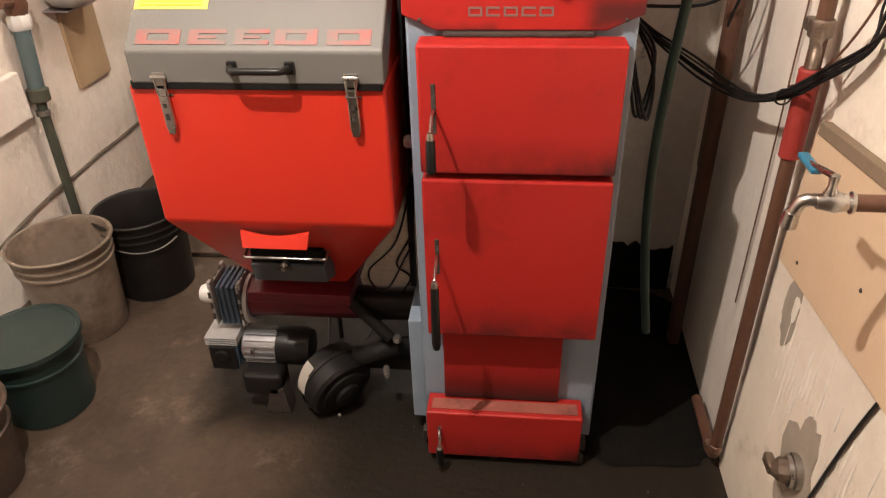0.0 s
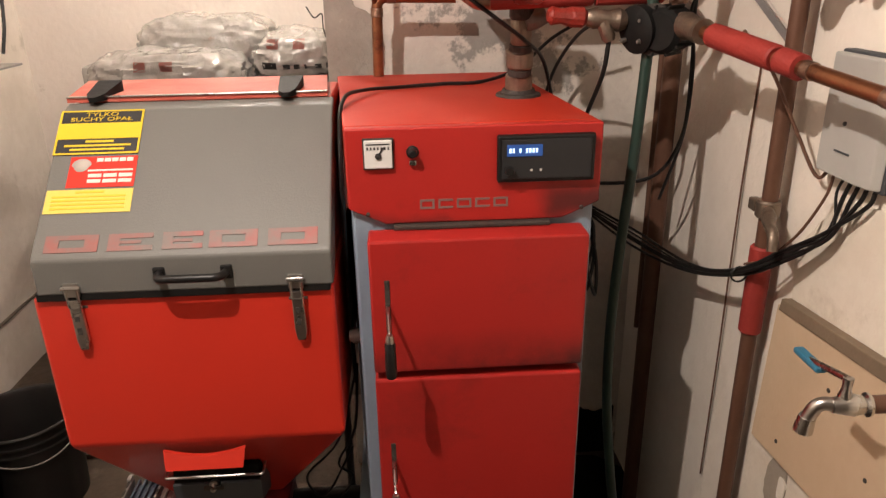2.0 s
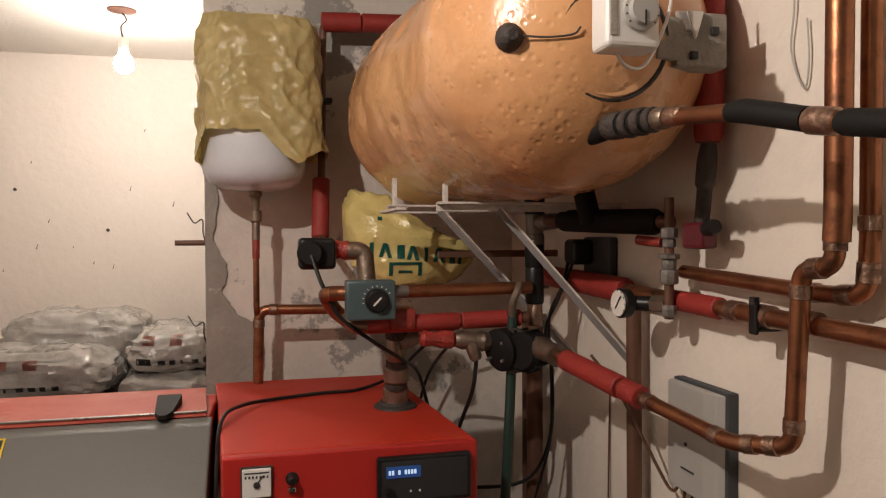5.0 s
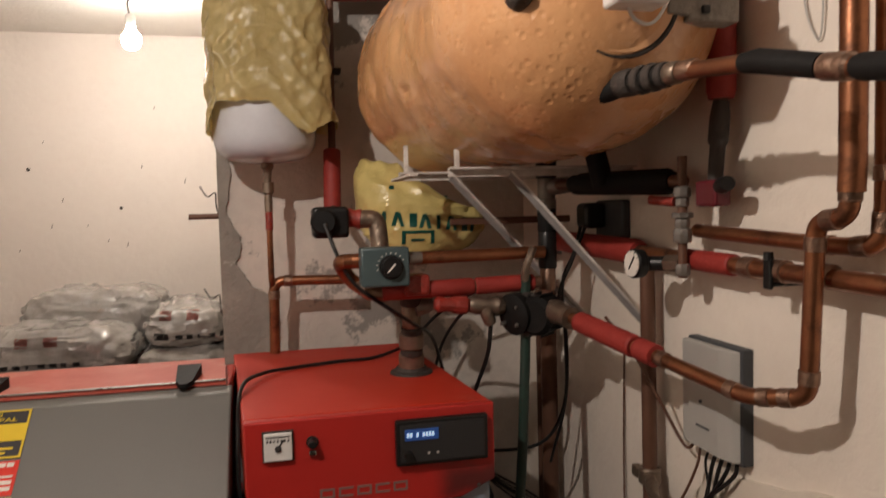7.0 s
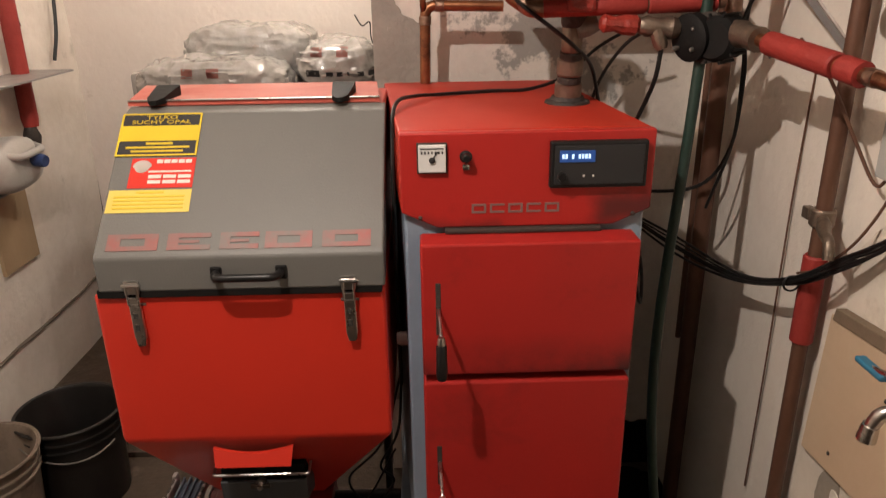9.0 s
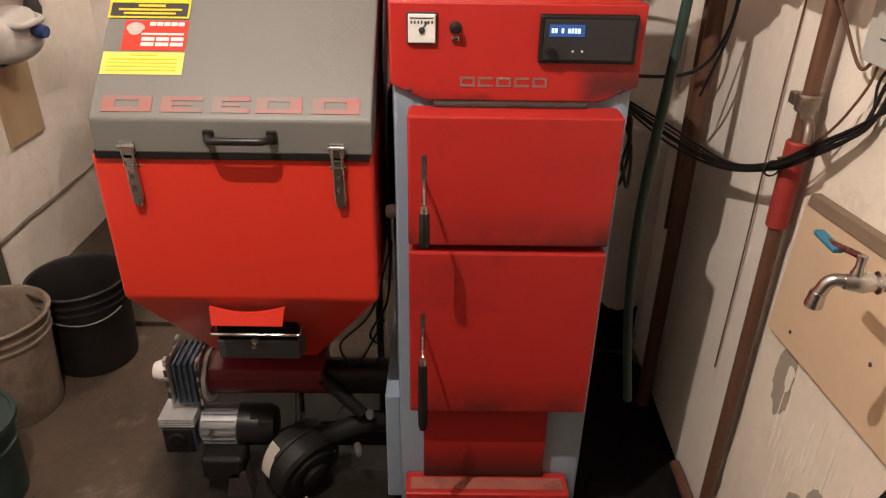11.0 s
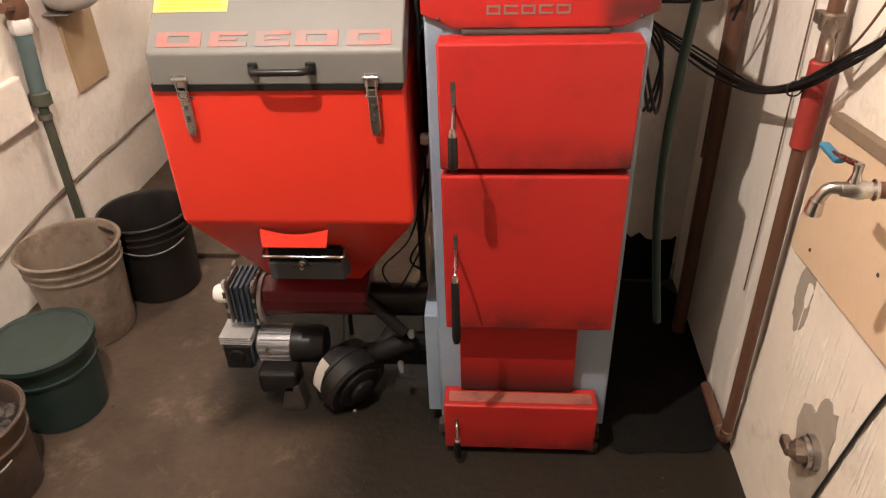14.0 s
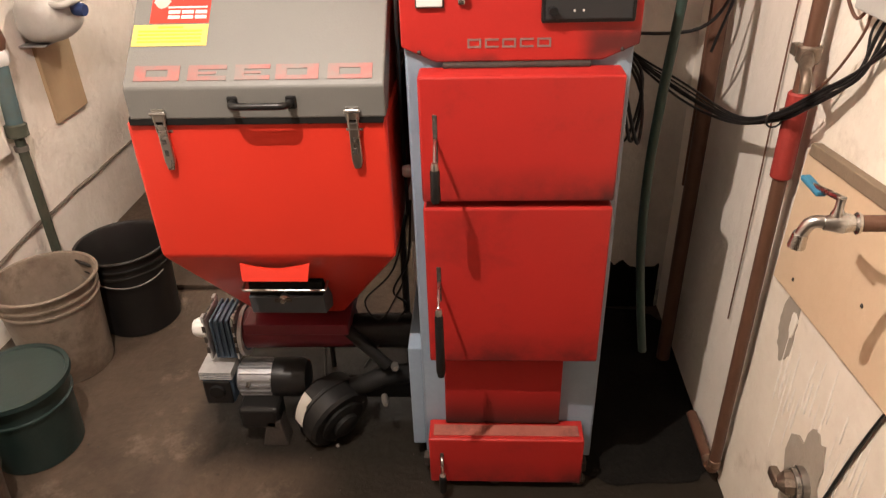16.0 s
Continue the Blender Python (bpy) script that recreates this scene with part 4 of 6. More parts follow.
part("flap_arm", tube([(-0.345, 1.58, 0.40), (-0.225, 1.56, 0.275)], 0.018, 12), BLACK_MATT, blower, "sooty slanting pipe under the funnel")
part("flap_nut", turned([(0, 0.012), (0.6, 0.013), (1, 0.008)], (-0.205, 1.565, 0.272), (-0.200, 1.535, 0.282), 6), ZINC, blower)
part("cable_gland", turned([(0, 0.010), (0.5, 0.011), (1, 0.007)], (-0.245, 1.565, 0.150), (-0.235, 1.52, 0.155), 8), ZINC, blower)
part("stand", prism([(-0.50, 0.0), (-0.40, 0.0), (-0.42, 0.06), (-0.47, 0.06)], "y", 1.52, 1.58, 0.003), SOOT, blower)

# ---- buckets ----


def bucket(centre, r, r0, h, mat, label, ribs=2, bail=True, lip=0.006, fill=None):
    b = thing("bucket", (centre[0], centre[1], 0), label, "bucket", "buckets by the wall")
    prof = [(0.01, 0.004), (r0 - 0.004, 0.0), (r0, 0.004)]
    top = h - 0.09
    prof += [(r0 + (r - 0.006 - r0) * (top / h), top)]
    for k in range(ribs):
        z = top + 0.012 + k * 0.030
        rr = r0 + (r - 0.006 - r0) * (z / h)
        prof += [(rr, z), (rr + 0.007, z + 0.002), (rr + 0.007, z + 0.008), (rr, z + 0.010)]
    prof += [(r - 0.006, h - 0.012), (r + lip - 0.004, h - 0.010), (r + lip - 0.002, h), (r - 0.004, h + 0.001), (r - 0.010, h - 0.01), (r0 - 0.006, 0.010), (0.01, 0.009)]
    part("shell", lathe(prof, centre, 44), mat, b)
    part("rim", tube([(centre[0] + (r + lip - 0.003) * math.cos(t), centre[1] + (r + lip - 0.003) * math.sin(t), h - 0.002) for t in (2 * math.pi * k / 48 for k in range(49))], 0.0048, 8), mat, b, "rolled rim")
    if bail:
        pts = [(centre[0] + (r + 0.006) * math.cos(t), centre[1] + (r + 0.006) * math.sin(t), h - 0.055 - 0.05 * math.sin((t + 2.6) * 1.0) ** 2) for t in (-2.75 + 2.4 * k / 16 for k in range(17))]
        part("bail", tube(pts, 0.0028, 8), ZINC, b, "thin wire bail")
    return b


white = bucket((-1.43, 1.895), 0.168, 0.138, 0.365, BUCKET_W, "dirty translucent white plastic bucket, empty", 2, False)
bucket((-1.285, 2.175), 0.165, 0.142, 0.340, BUCKET_B, "black plastic bucket, empty", 2)
green = bucket((-1.335, 1.495), 0.150, 0.128, 0.270, BUCKET_G, "dark green plastic bucket with its lid on", 1, False)
part("lid", lathe([(0.01, 0.268), (0.140, 0.268), (0.146, 0.278), (0.157, 0.278), (0.158, 0.262), (0.152, 0.258), (0.151, 0.272), (0.01, 0.263)], (-1.335, 1.495), 44), BUCKET_G, green, "flat green bucket lid")
coalb = bucket((-1.365, 1.165), 0.150, 0.120, 0.275, BUCKET_M, "sooty metal bucket filled with ash and coal", 1)
bmc = lathe([(0.01, 0.23), (0.05, 0.238), (0.09, 0.232), (0.132, 0.215), (0.125, 0.19), (0.01, 0.19)], (-1.365, 1.165), 30)
for v in bmc.verts:
    v.co.z += noise.noise(v.co * 40) * 0.012
part("ash_heap", bmc, COAL, coalb, "grey-black ash and clinker")
for k in range(40):
    a, d = random.uniform(0, 6.28), 0.12 * math.sqrt(random.random())
    s = random.uniform(0.008, 0.020)
    bmq = bmesh.new()
    bmesh.ops.create_icosphere(bmq, subdivisions=1, radius=s)
    for v in bmq.verts:
        v.co = v.co * random.uniform(0.7, 1.2) + Vector((-1.365 + d * math.cos(a), 1.165 + d * math.sin(a), 0.238))
    part("lump", bmq, COAL, coalb, smooth=False)

# ---- water tank over the right-hand wall ----
TC, TR, TY0, TY1, TD, TYAW = Vector((0.443, 1.551, 2.126)), 0.243, 0.992, 2.11, 0.246, 0.109
tank = thing("water_tank", (0.443, 1.55, 1.885), "horizontal hot water tank in an orange foam shell on wall brackets", "water tank")
turn = Matrix.Translation(TC) @ Matrix.Rotation(TYAW, 4, "Z") @ Matrix.Translation(-TC)
bmt = bmesh.new()
rows = []
NS = 96
for i in range(97):
    u = i / 96
    y = TY0 + (TY1 - TY0) * (u if 0.25 < u < 0.75 else u)
    d = min(y - TY0, TY1 - y)
    k = 1.0 if d > TD else math.sqrt(max(0.0, 1 - (1 - d / TD) ** 2))
    ring = []
    for j in range(NS):
        t = 2 * math.pi * j / NS
        p = Vector((TC.x + TR * k * math.cos(t), y, TC.z + TR * k * math.sin(t)))
        q = p * 9
        p += (p - Vector((TC.x, y, TC.z))).normalized() * (noise.noise(q * 0.5) * 0.010 + noise.noise(q * 1.3) * 0.004 - max(0.0, noise.noise(q * 2.6 + Vector((9, 0, 0))) - 0.36) * 0.030 + max(0.0, noise.noise(q * 4.5) - 0.45) * 0.02) * k
        ring.append(bmt.verts.new(p))
    rows.append(ring)
for a, b in zip(rows, rows[1:]):
    for j in range(NS):
        bmt.faces.new((a[j], a[(j + 1) % NS], b[(j + 1) % NS], b[j]))
bmesh.ops.remove_doubles(bmt, verts=bmt.verts, dist=0.0005)
bmesh.ops.transform(bmt, matrix=turn, verts=bmt.verts)
part("shell", bmt, TANK_FOAM, tank, "dented orange foam shell")
from mathutils.bvhtree import BVHTree

FL = Vector((0.462, 1.012, 2.088))
fl_way = Vector((-0.10, -1.0, -0.16)).normalized()
part("flange_plate", turned([(0, 0.078), (0.5, 0.080), (1, 0.076)], FL - fl_way * 0.03, FL + fl_way * 0.004, 36), TANK_FOAM, tank, "round orange end flange")
ringp = [FL + fl_way * 0.004 + (fl_way.orthogonal().normalized() * math.cos(t) + fl_way.cross(fl_way.orthogonal().normalized()) * math.sin(t)) * 0.081 for t in (2 * math.pi * k / 40 for k in range(41))]
part("flange_gap", tube([p - fl_way * 0.006 for p in ringp], 0.0045, 8), SOOT, tank, "dark gap round the flange")
thermo = thing("tank_thermostat", (0.47, 0.955, 2.06), "white dial thermostat on the end of the tank", "thermostat")
part("housing", box((0.412, 0.935, 2.060), (0.492, 0.985, 2.145), 0.008, seg=3), WHITE_PLASTIC, thermo)
dial = part("dial", turned([(0, 0.026), (0.5, 0.026), (0.6, 0.021), (1, 0.019)], (0.460, 0.936, 2.108), (0.460, 0.918, 2.108), 28), BOX_GREY, thermo, "grey round dial")
for k in range(11):
    t = math.radians(-130 + 26 * k)
    part("tick", box((-0.001, -0.0008, 0.0205), (0.001, 0.0008, 0.025), 0, m=Matrix.Translation((0.460, 0.9265, 2.108)) @ Matrix.Rotation(t, 4, "Y")), PRINT, dial)
part("pointer", box((0.4588, 0.9165, 2.086), (0.4612, 0.9185, 2.106), 0), PRINT, dial)
part("window", box((0.417, 0.9335, 2.075), (0.428, 0.9355, 2.135), 0.001), CARD, thermo)
part("cord", tube(smooth_line([(0.43, 0.96, 2.075), (0.46, 0.972, 2.045), (0.50, 0.985, 2.055), (0.535, 0.985, 2.13), (0.54, 0.99, 2.20)]), 0.0025, 8), WHITE_PLASTIC, thermo, "thin white cord")
junction = thing("junction_box", (0.59, 1.02, 2.06), "open grey junction box hanging beside the tank", "junction box")
part("back", box((0.560, 1.005, 2.058), (0.645, 1.045, 2.140), 0.004), CARD, junction)
jb = box((0.525, 1.000, 2.066), (0.562, 1.030, 2.128), 0.003)
part("lid", jb, CARD, junction, "torn grey cover hanging open")
part("terminal", box((0.580, 0.998, 2.068), (0.592, 1.006, 2.080), 0.002), PRINT, junction)
part("terminal", box((0.615, 0.998, 2.105), (0.627, 1.006, 2.118), 0.002), PRINT, junction)
part("flap", prism([(0.574, 2.138), (0.600, 2.138), (0.588, 2.098)], "y", 0.998, 1.003), WHITE_PRINT, junction)
sensor = thing("sensor_plug", (0.315, 1.05, 2.09), "black sensor plug in the tank shell", "sensor")
part("cap", turned([(0, 0.020), (0.4, 0.022), (0.8, 0.016), (1, 0.008)], (0.322, 1.075, 2.100), (0.314, 1.030, 2.096), 16), SOOT, sensor)
part("lead", tube(smooth_line([(0.318, 1.04, 2.098), (0.36, 1.02, 2.092), (0.395, 1.005, 2.094), (0.405, 1.00, 2.104)]), 0.0016, 8), SOOT, sensor)


# ---- brackets that carry the tank ----
def bracket(y, tip, z, strut_a, strut_b):
    b = thing("wall_bracket", (XR, y, strut_b[2]), "chipped white angle-steel wall bracket under the tank", "bracket", "tank brackets")
    part("arm", box((tip, y - 0.011, z - 0.005), (XR, y + 0.011, z), 0.001), WHITE_PAINT, b)
    part("arm_web", box((tip, y + 0.007, z - 0.020), (XR, y + 0.011, z - 0.004), 0.001), WHITE_PAINT, b)
    part("end_prong", box((tip + 0.012, y - 0.006, z - 0.002), (tip + 0.022, y + 0.006, z + 0.062), 0.001), WHITE_PAINT, b)
    a, e = Vector(strut_a), Vector(strut_b)
    w = (e - a).normalized()
    m = Matrix.Translation(a) @ w.to_track_quat("X", "Z").to_matrix().to_4x4()
    part("strut", box((0, -0.008, -0.002), ((e - a).length, 0.008, 0.002), 0, m=m), WHITE_PAINT, b, "chipped white angle-steel strut")
    part("strut_web", box((0, 0.006, -0.014), ((e - a).length, 0.008, -0.001), 0, m=m), ANGLE_GREY, b)
    return b


bracket(1.70, 0.240, 1.882, (0.37, 1.70, 1.872), (XR - 0.003, 1.735, 1.500))
bracket(1.50, 0.312, 1.880, (0.45, 1.50, 1.870), (XR - 0.003, 1.425, 1.530))
part("cross_bar", box((0.225, 1.49, 1.862), (0.245, 1.73, 1.868), 0.001), WHITE_PAINT, thing("cross_bar", (0.235, 1.61, 1.86), "white steel bar across the bracket tips", "bracket"), smooth=False)


# ---- pipes ----
def pipe(points, r, mat, label, bend=0.02, joints=True, group="heating pipes", sleeves=(), name="copper_pipe", seg=14):
    """A pipe run with a soldered collar either side of every bend, and foam sleeves over straight stretches."""
    low = min(points, key=lambda p: p[2])
    p = thing(name, low, label, "pipe", group)
    part("run", tube(rounded(points, bend), r, seg), mat, p)
    if joints:
        for a, c, b in zip(points, points[1:], points[2:]):
            a, c, b = Vector(a), Vector(c), Vector(b)
            for w in ((a - c), (b - c)):
                if w.length > bend * 2.2:
                    w.normalize()
                    part("joint", turned([(0, r), (0.05, r * 1.14), (0.95, r * 1.14), (1, r)], c + w * bend * 0.9, c + w * (bend * 0.9 + r * 1.6), seg), SOLDER, p)
    for a, b, rs in sleeves:
        part("sleeve", turned([(0, rs * 0.86), (0.02, rs), (0.98, rs), (1, rs * 0.86)], a, b, 18), FOAM_RED, p, "red foam sleeve")
    return p


riser = pipe([(0.700, 1.60, 0.055), (0.700, 1.375, 0.050), (0.692, 1.375, 1.70)], 0.0155, COPPER_OLD, "brown vertical pipe with a red foam sleeve beside the wall", 0.03,
             sleeves=[((0.695, 1.375, 0.965), (0.694, 1.375, 1.155), 0.0225)])
clampy = thing("pipe_tap", (0.69, 1.36, 1.215), "small dull metal drain cock clamped on the pipe", "valve")
part("clamp", turned([(0, 0.020), (0.1, 0.023), (0.9, 0.023), (1, 0.020)], (0.693, 1.375, 1.215), (0.693, 1.375, 1.250), 16), BRASS, clampy)
part("cock", turned([(0, 0.010), (0.5, 0.014), (1, 0.009)], (0.690, 1.37, 1.235), (0.655, 1.29, 1.222), 14), BRASS, clampy)
part("spout", tube(rounded([(0.660, 1.30, 1.224), (0.652, 1.27, 1.220), (0.650, 1.262, 1.190)], 0.015), 0.010, 12), BRASS, clampy)
part("lug", box((0.672, 1.39, 1.222), (0.690, 1.415, 1.246), 0.003), BRASS, clampy)
pipe([(0.692, 1.935, 0.0), (0.692, 1.935, 1.60)], 0.023, COPPER_OLD, "thick brown vertical pipe in the corner", joints=False)
pipe([(0.705, 2.05, 0.62), (0.705, 2.05, 1.55)], 0.008, COPPER_OLD, "thin brown pipe in the corner", joints=False)
pipe([(0.545, 1.520, 1.566), (0.600, 1.190, 1.526), (0.625, 0.965, 1.506), (0.658, 0.880, 1.522), (0.655, 0.862, 1.763), (0.655, 0.806, 1.768), (0.655, 0.803, 1.83), (0.655, 0.798, ZC)],
     0.0125, COPPER, "copper pipe looping from the pump to the ceiling", 0.022,
     sleeves=[((0.562, 1.420, 1.554), (0.592, 1.240, 1.532), 0.0215), ((0.594, 1.228, 1.531), (0.601, 1.180, 1.525), 0.0205)])
pipe([(0.655, 0.803, 1.800), (0.655, 0.801, 1.83), (0.655, 0.796, ZC - 0.002)], 0.0165, COPPER, "stout copper riser on the wall", joints=False)
pipe([(0.690, 1.93, 1.705), (0.690, 0.05, 1.668)], 0.0145, COPPER, "copper pipe along the wall with red sleeves", joints=False,
     sleeves=[((0.690, 1.90, 1.704), (0.690, 1.40, 1.694), 0.027), ((0.690, 1.225, 1.691), (0.690, 1.085, 1.688), 0.0185)])
for jy in (1.06, 0.99, 0.90):
    solo("pipe_joint", turned([(0, 0.0150), (0.05, 0.0175), (0.95, 0.0175), (1, 0.0150)], (0.690, jy, 1.6875), (0.690, jy - 0.03, 1.687), 16), SOLDER, "soldered copper coupling on the wall pipe", "pipe fitting", "heating pipes")
pipe([(0.705, 1.215, 1.742), (0.700, 0.862, 1.728), (0.700, 0.802, 1.732), (0.700, 0.798, 1.79), (0.700, 0.795, ZC)], 0.0125, COPPER, "copper pipe turning up the wall", 0.025)
clip = thing("pipe_clip", (0.69, 1.005, 1.655), "dark plastic pipe clip on the wall", "pipe clip")
part("jaw", box((0.670, 0.972, 1.660), (0.677, 0.990, 1.706), 0.003), BLACK, clip)
part("foot", box((0.677, 0.974, 1.664), (0.733, 0.988, 1.670), 0.002), BLACK, clip)
part("knob", turned([(0, 0.008), (1, 0.007)], (0.674, 0.981, 1.704), (0.674, 0.981, 1.716), 12), BLACK, clip)

# vertical valve stack, pressure gauge and drain valve
stack = thing("valve_stack", (0.66, 1.19, 1.68), "vertical stack of brass and galvanised valve fittings", "valve")
part("stem", tube([(0.66, 1.19, 1.66), (0.66, 1.19, 1.875)], 0.0085, 12), COPPER_OLD, stack)
for z0, z1, r in ((1.664, 1.685, 0.0135), (1.722, 1.748, 0.0165), (1.748, 1.766, 0.013), (1.766, 1.776, 0.019), (1.786, 1.802, 0.012), (1.802, 1.822, 0.0155)):
    part("fitting", turned([(0, r * 0.85), (0.15, r), (0.85, r), (1, r * 0.85)], (0.66, 1.19, z0), (0.66, 1.19, z1), 8), ZINC, stack)
part("red_lever", tube([(0.655, 1.205, 1.795), (0.635, 1.255, 1.800)], 0.009, 10), VALVE_RED, stack, "red valve lever")
# Maroon puts the tank's shade into the colour of this red valve body.
part("drain", box((0.668, 1.105, 1.785), (0.700, 1.165, 1.830), 0.006), MAROON, stack, "red drain valve body, coloured dark for the tank's shade")
part("drain_knob", turned([(0, 0.010), (0.5, 0.014), (1, 0.012)], (0.675, 1.105, 1.818), (0.665, 1.065, 1.822), 12), BLACK, stack)
mano = thing("pressure_gauge", (0.60, 1.26, 1.65), "round white pressure gauge on a black stem", "gauge")
gw = Vector((-1.0, -0.08, 0.03)).normalized()
gc = Vector((0.606, 1.275, 1.682))
part("case", turned([(0, 0.018), (0.3, 0.027), (0.9, 0.028), (1, 0.026)], gc - gw * -0.0 + gw * -0.028, gc, 30), BLACK, mano)
face = part("face", turned([(0, 0.0245), (1, 0.0245)], gc - gw * 0.001, gc + gw * 0.0015, 30), WHITE_PRINT, mano, "white dial face")
gs = gw.cross(Vector((0, 0, 1))).normalized()
part("needle", tube([gc + gw * 0.003 + Vector((0, 0, 0.014)) - gs * 0.012, gc + gw * 0.003 - Vector((0, 0, 0.010)) + gs * 0.006], 0.0013, 6), PRINT, face)
for k in range(9):
    t = math.radians(-120 + 30 * k)
    c = gc + gw * 0.0022 + (gs * math.sin(t) + Vector((0, 0, 1)) * math.cos(t)) * 0.022
    part("tick", tube([c, c + (gs * math.sin(t) + Vector((0, 0, 1)) * math.cos(t)) * 0.004], 0.0007, 5), PRINT, face)
part("stem", tube([gc - gw * 0.02, (0.660, 1.245, 1.682)], 0.014, 12), BLACK, mano)
part("nut", turned([(0, 0.016), (1, 0.016)], (0.655, 1.235, 1.683), (0.668, 1.205, 1.685), 6), BRASS, mano)

# tank outlet to the wall
spig = pipe([(0.445, 1.12, 1.958), (0.474, 1.035, 1.972), (0.493, 0.920, 1.966), (0.500, 0.848, 1.958), (0.505, 0.775, 1.950), (0.510, 0.679, 1.924), (0.512, 0.600, 1.909), (0.515, 0.20, 1.84)], 0.0108, COPPER, "copper pipe with a thick screwed joint coming out of the tank", 0.02, False)
part("hose_end", tube(smooth_line([(0.425, 1.14, 1.954), (0.452, 1.09, 1.962), (0.474, 1.035, 1.972)]), 0.0175, 16), BLACK_MATT, spig, "black hose end in the tank")
w0, w1 = Vector((0.470, 1.045, 1.971)), Vector((0.493, 0.920, 1.966))
for s0, s1, r, mt in ((0.0, 0.26, 0.0205, SOOT), (0.26, 0.34, 0.0165, BLACK_MATT), (0.34, 0.46, 0.021, SOOT), (0.46, 0.53, 0.017, BLACK_MATT), (0.53, 0.66, 0.020, SOOT), (0.66, 0.72, 0.016, BLACK_MATT),
                      (0.72, 0.82, 0.018, SOOT), (0.82, 1.0, 0.0155, BRASS), (1.0, 1.25, 0.0135, SOLDER)):
    part("union", turned([(0, r * 0.9), (0.1, r), (0.9, r), (1, r * 0.9)], w0.lerp(w1, s0), w0.lerp(w1, s1), 12), mt, spig)
tape = [(0.503, 0.800, 1.953), (0.505, 0.775, 1.950), (0.508, 0.725, 1.937), (0.510, 0.684, 1.926)]
part("taped_joint", tube(tape, 0.014, 14, radii=[0.012, 0.0145, 0.014, 0.0135]), BLACK_MATT, spig, "black taped joint")
part("joint", turned([(0, 0.011), (0.1, 0.0145), (0.9, 0.0145), (1, 0.011)], (0.510, 0.684, 1.925), (0.511, 0.645, 1.918), 14), SOLDER, spig)
part("taped_joint", turned([(0, 0.011), (0.05, 0.0135), (0.95, 0.0135), (1, 0.011)], (0.511, 0.642, 1.917), (0.514, 0.48, 1.888), 14), BLACK_MATT, spig, "black taped joint")

pipe([(0.693, 1.125, 1.90), (0.700, 1.125, ZC)], 0.012, COPPER_OLD, "vertical pipe in red foam behind the tank", joints=False, sleeves=[((0.694, 1.125, 1.965), (0.700, 1.125, 2.64), 0.024)])
solo("pipe_elbow", turned([(0, 0.013), (0.2, 0.017), (0.5, 0.017), (0.55, 0.013), (1, 0.013)], (0.694, 1.125, 1.962), (0.688, 1.135, 1.826), 12), SOOT, "dark sooty elbow under the foam pipe", "pipe fitting")

# pipework over the boiler
flow = thing("boiler_outlet", (0.262, 1.73, 1.402), "stack of sooty screwed fittings on the boiler top", "pipe fitting")
part("collar", turned([(0, 0.052), (0.35, 0.050), (0.45, 0.040), (1, 0.036)], (0.262, 1.735, 1.402), (0.262, 1.735, 1.418), 26), SOOT, flow, "dark collar plate")
for z0, z1, r, mt in ((1.416, 1.452, 0.031, BRASS), (1.450, 1.468, 0.027, SOOT), (1.466, 1.505, 0.030, BRASS), (1.503, 1.520, 0.025, SOOT), (1.518, 1.575, 0.023, BRASS), (1.572, 1.620, 0.027, SOOT)):
    k = (z0 - 1.40) * 0.35
    part("fitting", turned([(0, r * 0.88), (0.12, r), (0.88, r), (1, r * 0.88)], (0.262 - k * 0.1, 1.735 - k, z0), (0.262 - k * 0.1, 1.735 - k - 0.004, z1), 16), mt, flow)
part("branch", turned([(0, 0.020), (0.5, 0.022), (1, 0.018)], (0.262, 1.67, 1.565), (0.305, 1.67, 1.580), 14), ZINC, flow)
hi = pipe([(0.095, 1.60, 1.686), (0.555, 1.60, 1.690)], 0.0145, COPPER, "copper pipe above the boiler", joints=False)
part("end_bend", tube(rounded([(0.130, 1.60, 1.686), (0.095, 1.605, 1.686), (0.090, 1.64, 1.680), (0.115, 1.66, 1.640), (0.150, 1.64, 1.615)], 0.018), 0.0165, 14), COPPER, hi)
lo = pipe([(0.155, 1.62, 1.612), (0.545, 1.60, 1.621)], 0.014, COPPER_OLD, "pipe in bright red foam above the boiler", joints=False,
          sleeves=[((0.180, 1.618, 1.613), (0.388, 1.608, 1.618), 0.0195), ((0.392, 1.608, 1.618), (0.530, 1.601, 1.621), 0.0195)])
part("elbow", tube(rounded([(0.185, 1.62, 1.612), (0.150, 1.62, 1.612), (0.140, 1.63, 1.640)], 0.02), 0.0185, 14), SOLDER, lo)
part("cross", box((0.225, 1.585, 1.604), (0.285, 1.640, 1.652), 0.010), VALVE_RED, lo, "dark red valve cross")
act = thing("valve_actuator", (0.185, 1.56, 1.630), "grey-green mixing valve actuator with a round knob", "valve actuator")
part("casing", box((0.128, 1.545, 1.632), (0.232, 1.592, 1.716), 0.005), ACT_TEAL, act)
kn = part("knob", turned([(0, 0.026), (0.3, 0.026), (0.35, 0.022), (1, 0.020)], (0.192, 1.546, 1.674), (0.192, 1.530, 1.674), 26), BLACK, act, "dark round knob")
part("pointer", box((-0.0018, -0.001, -0.014), (0.0018, 0.001, 0.010), 0, m=Matrix.Translation((0.192, 1.5295, 1.674)) @ Matrix.Rotation(0.75, 4, "Y")), WHITE_PRINT, kn)
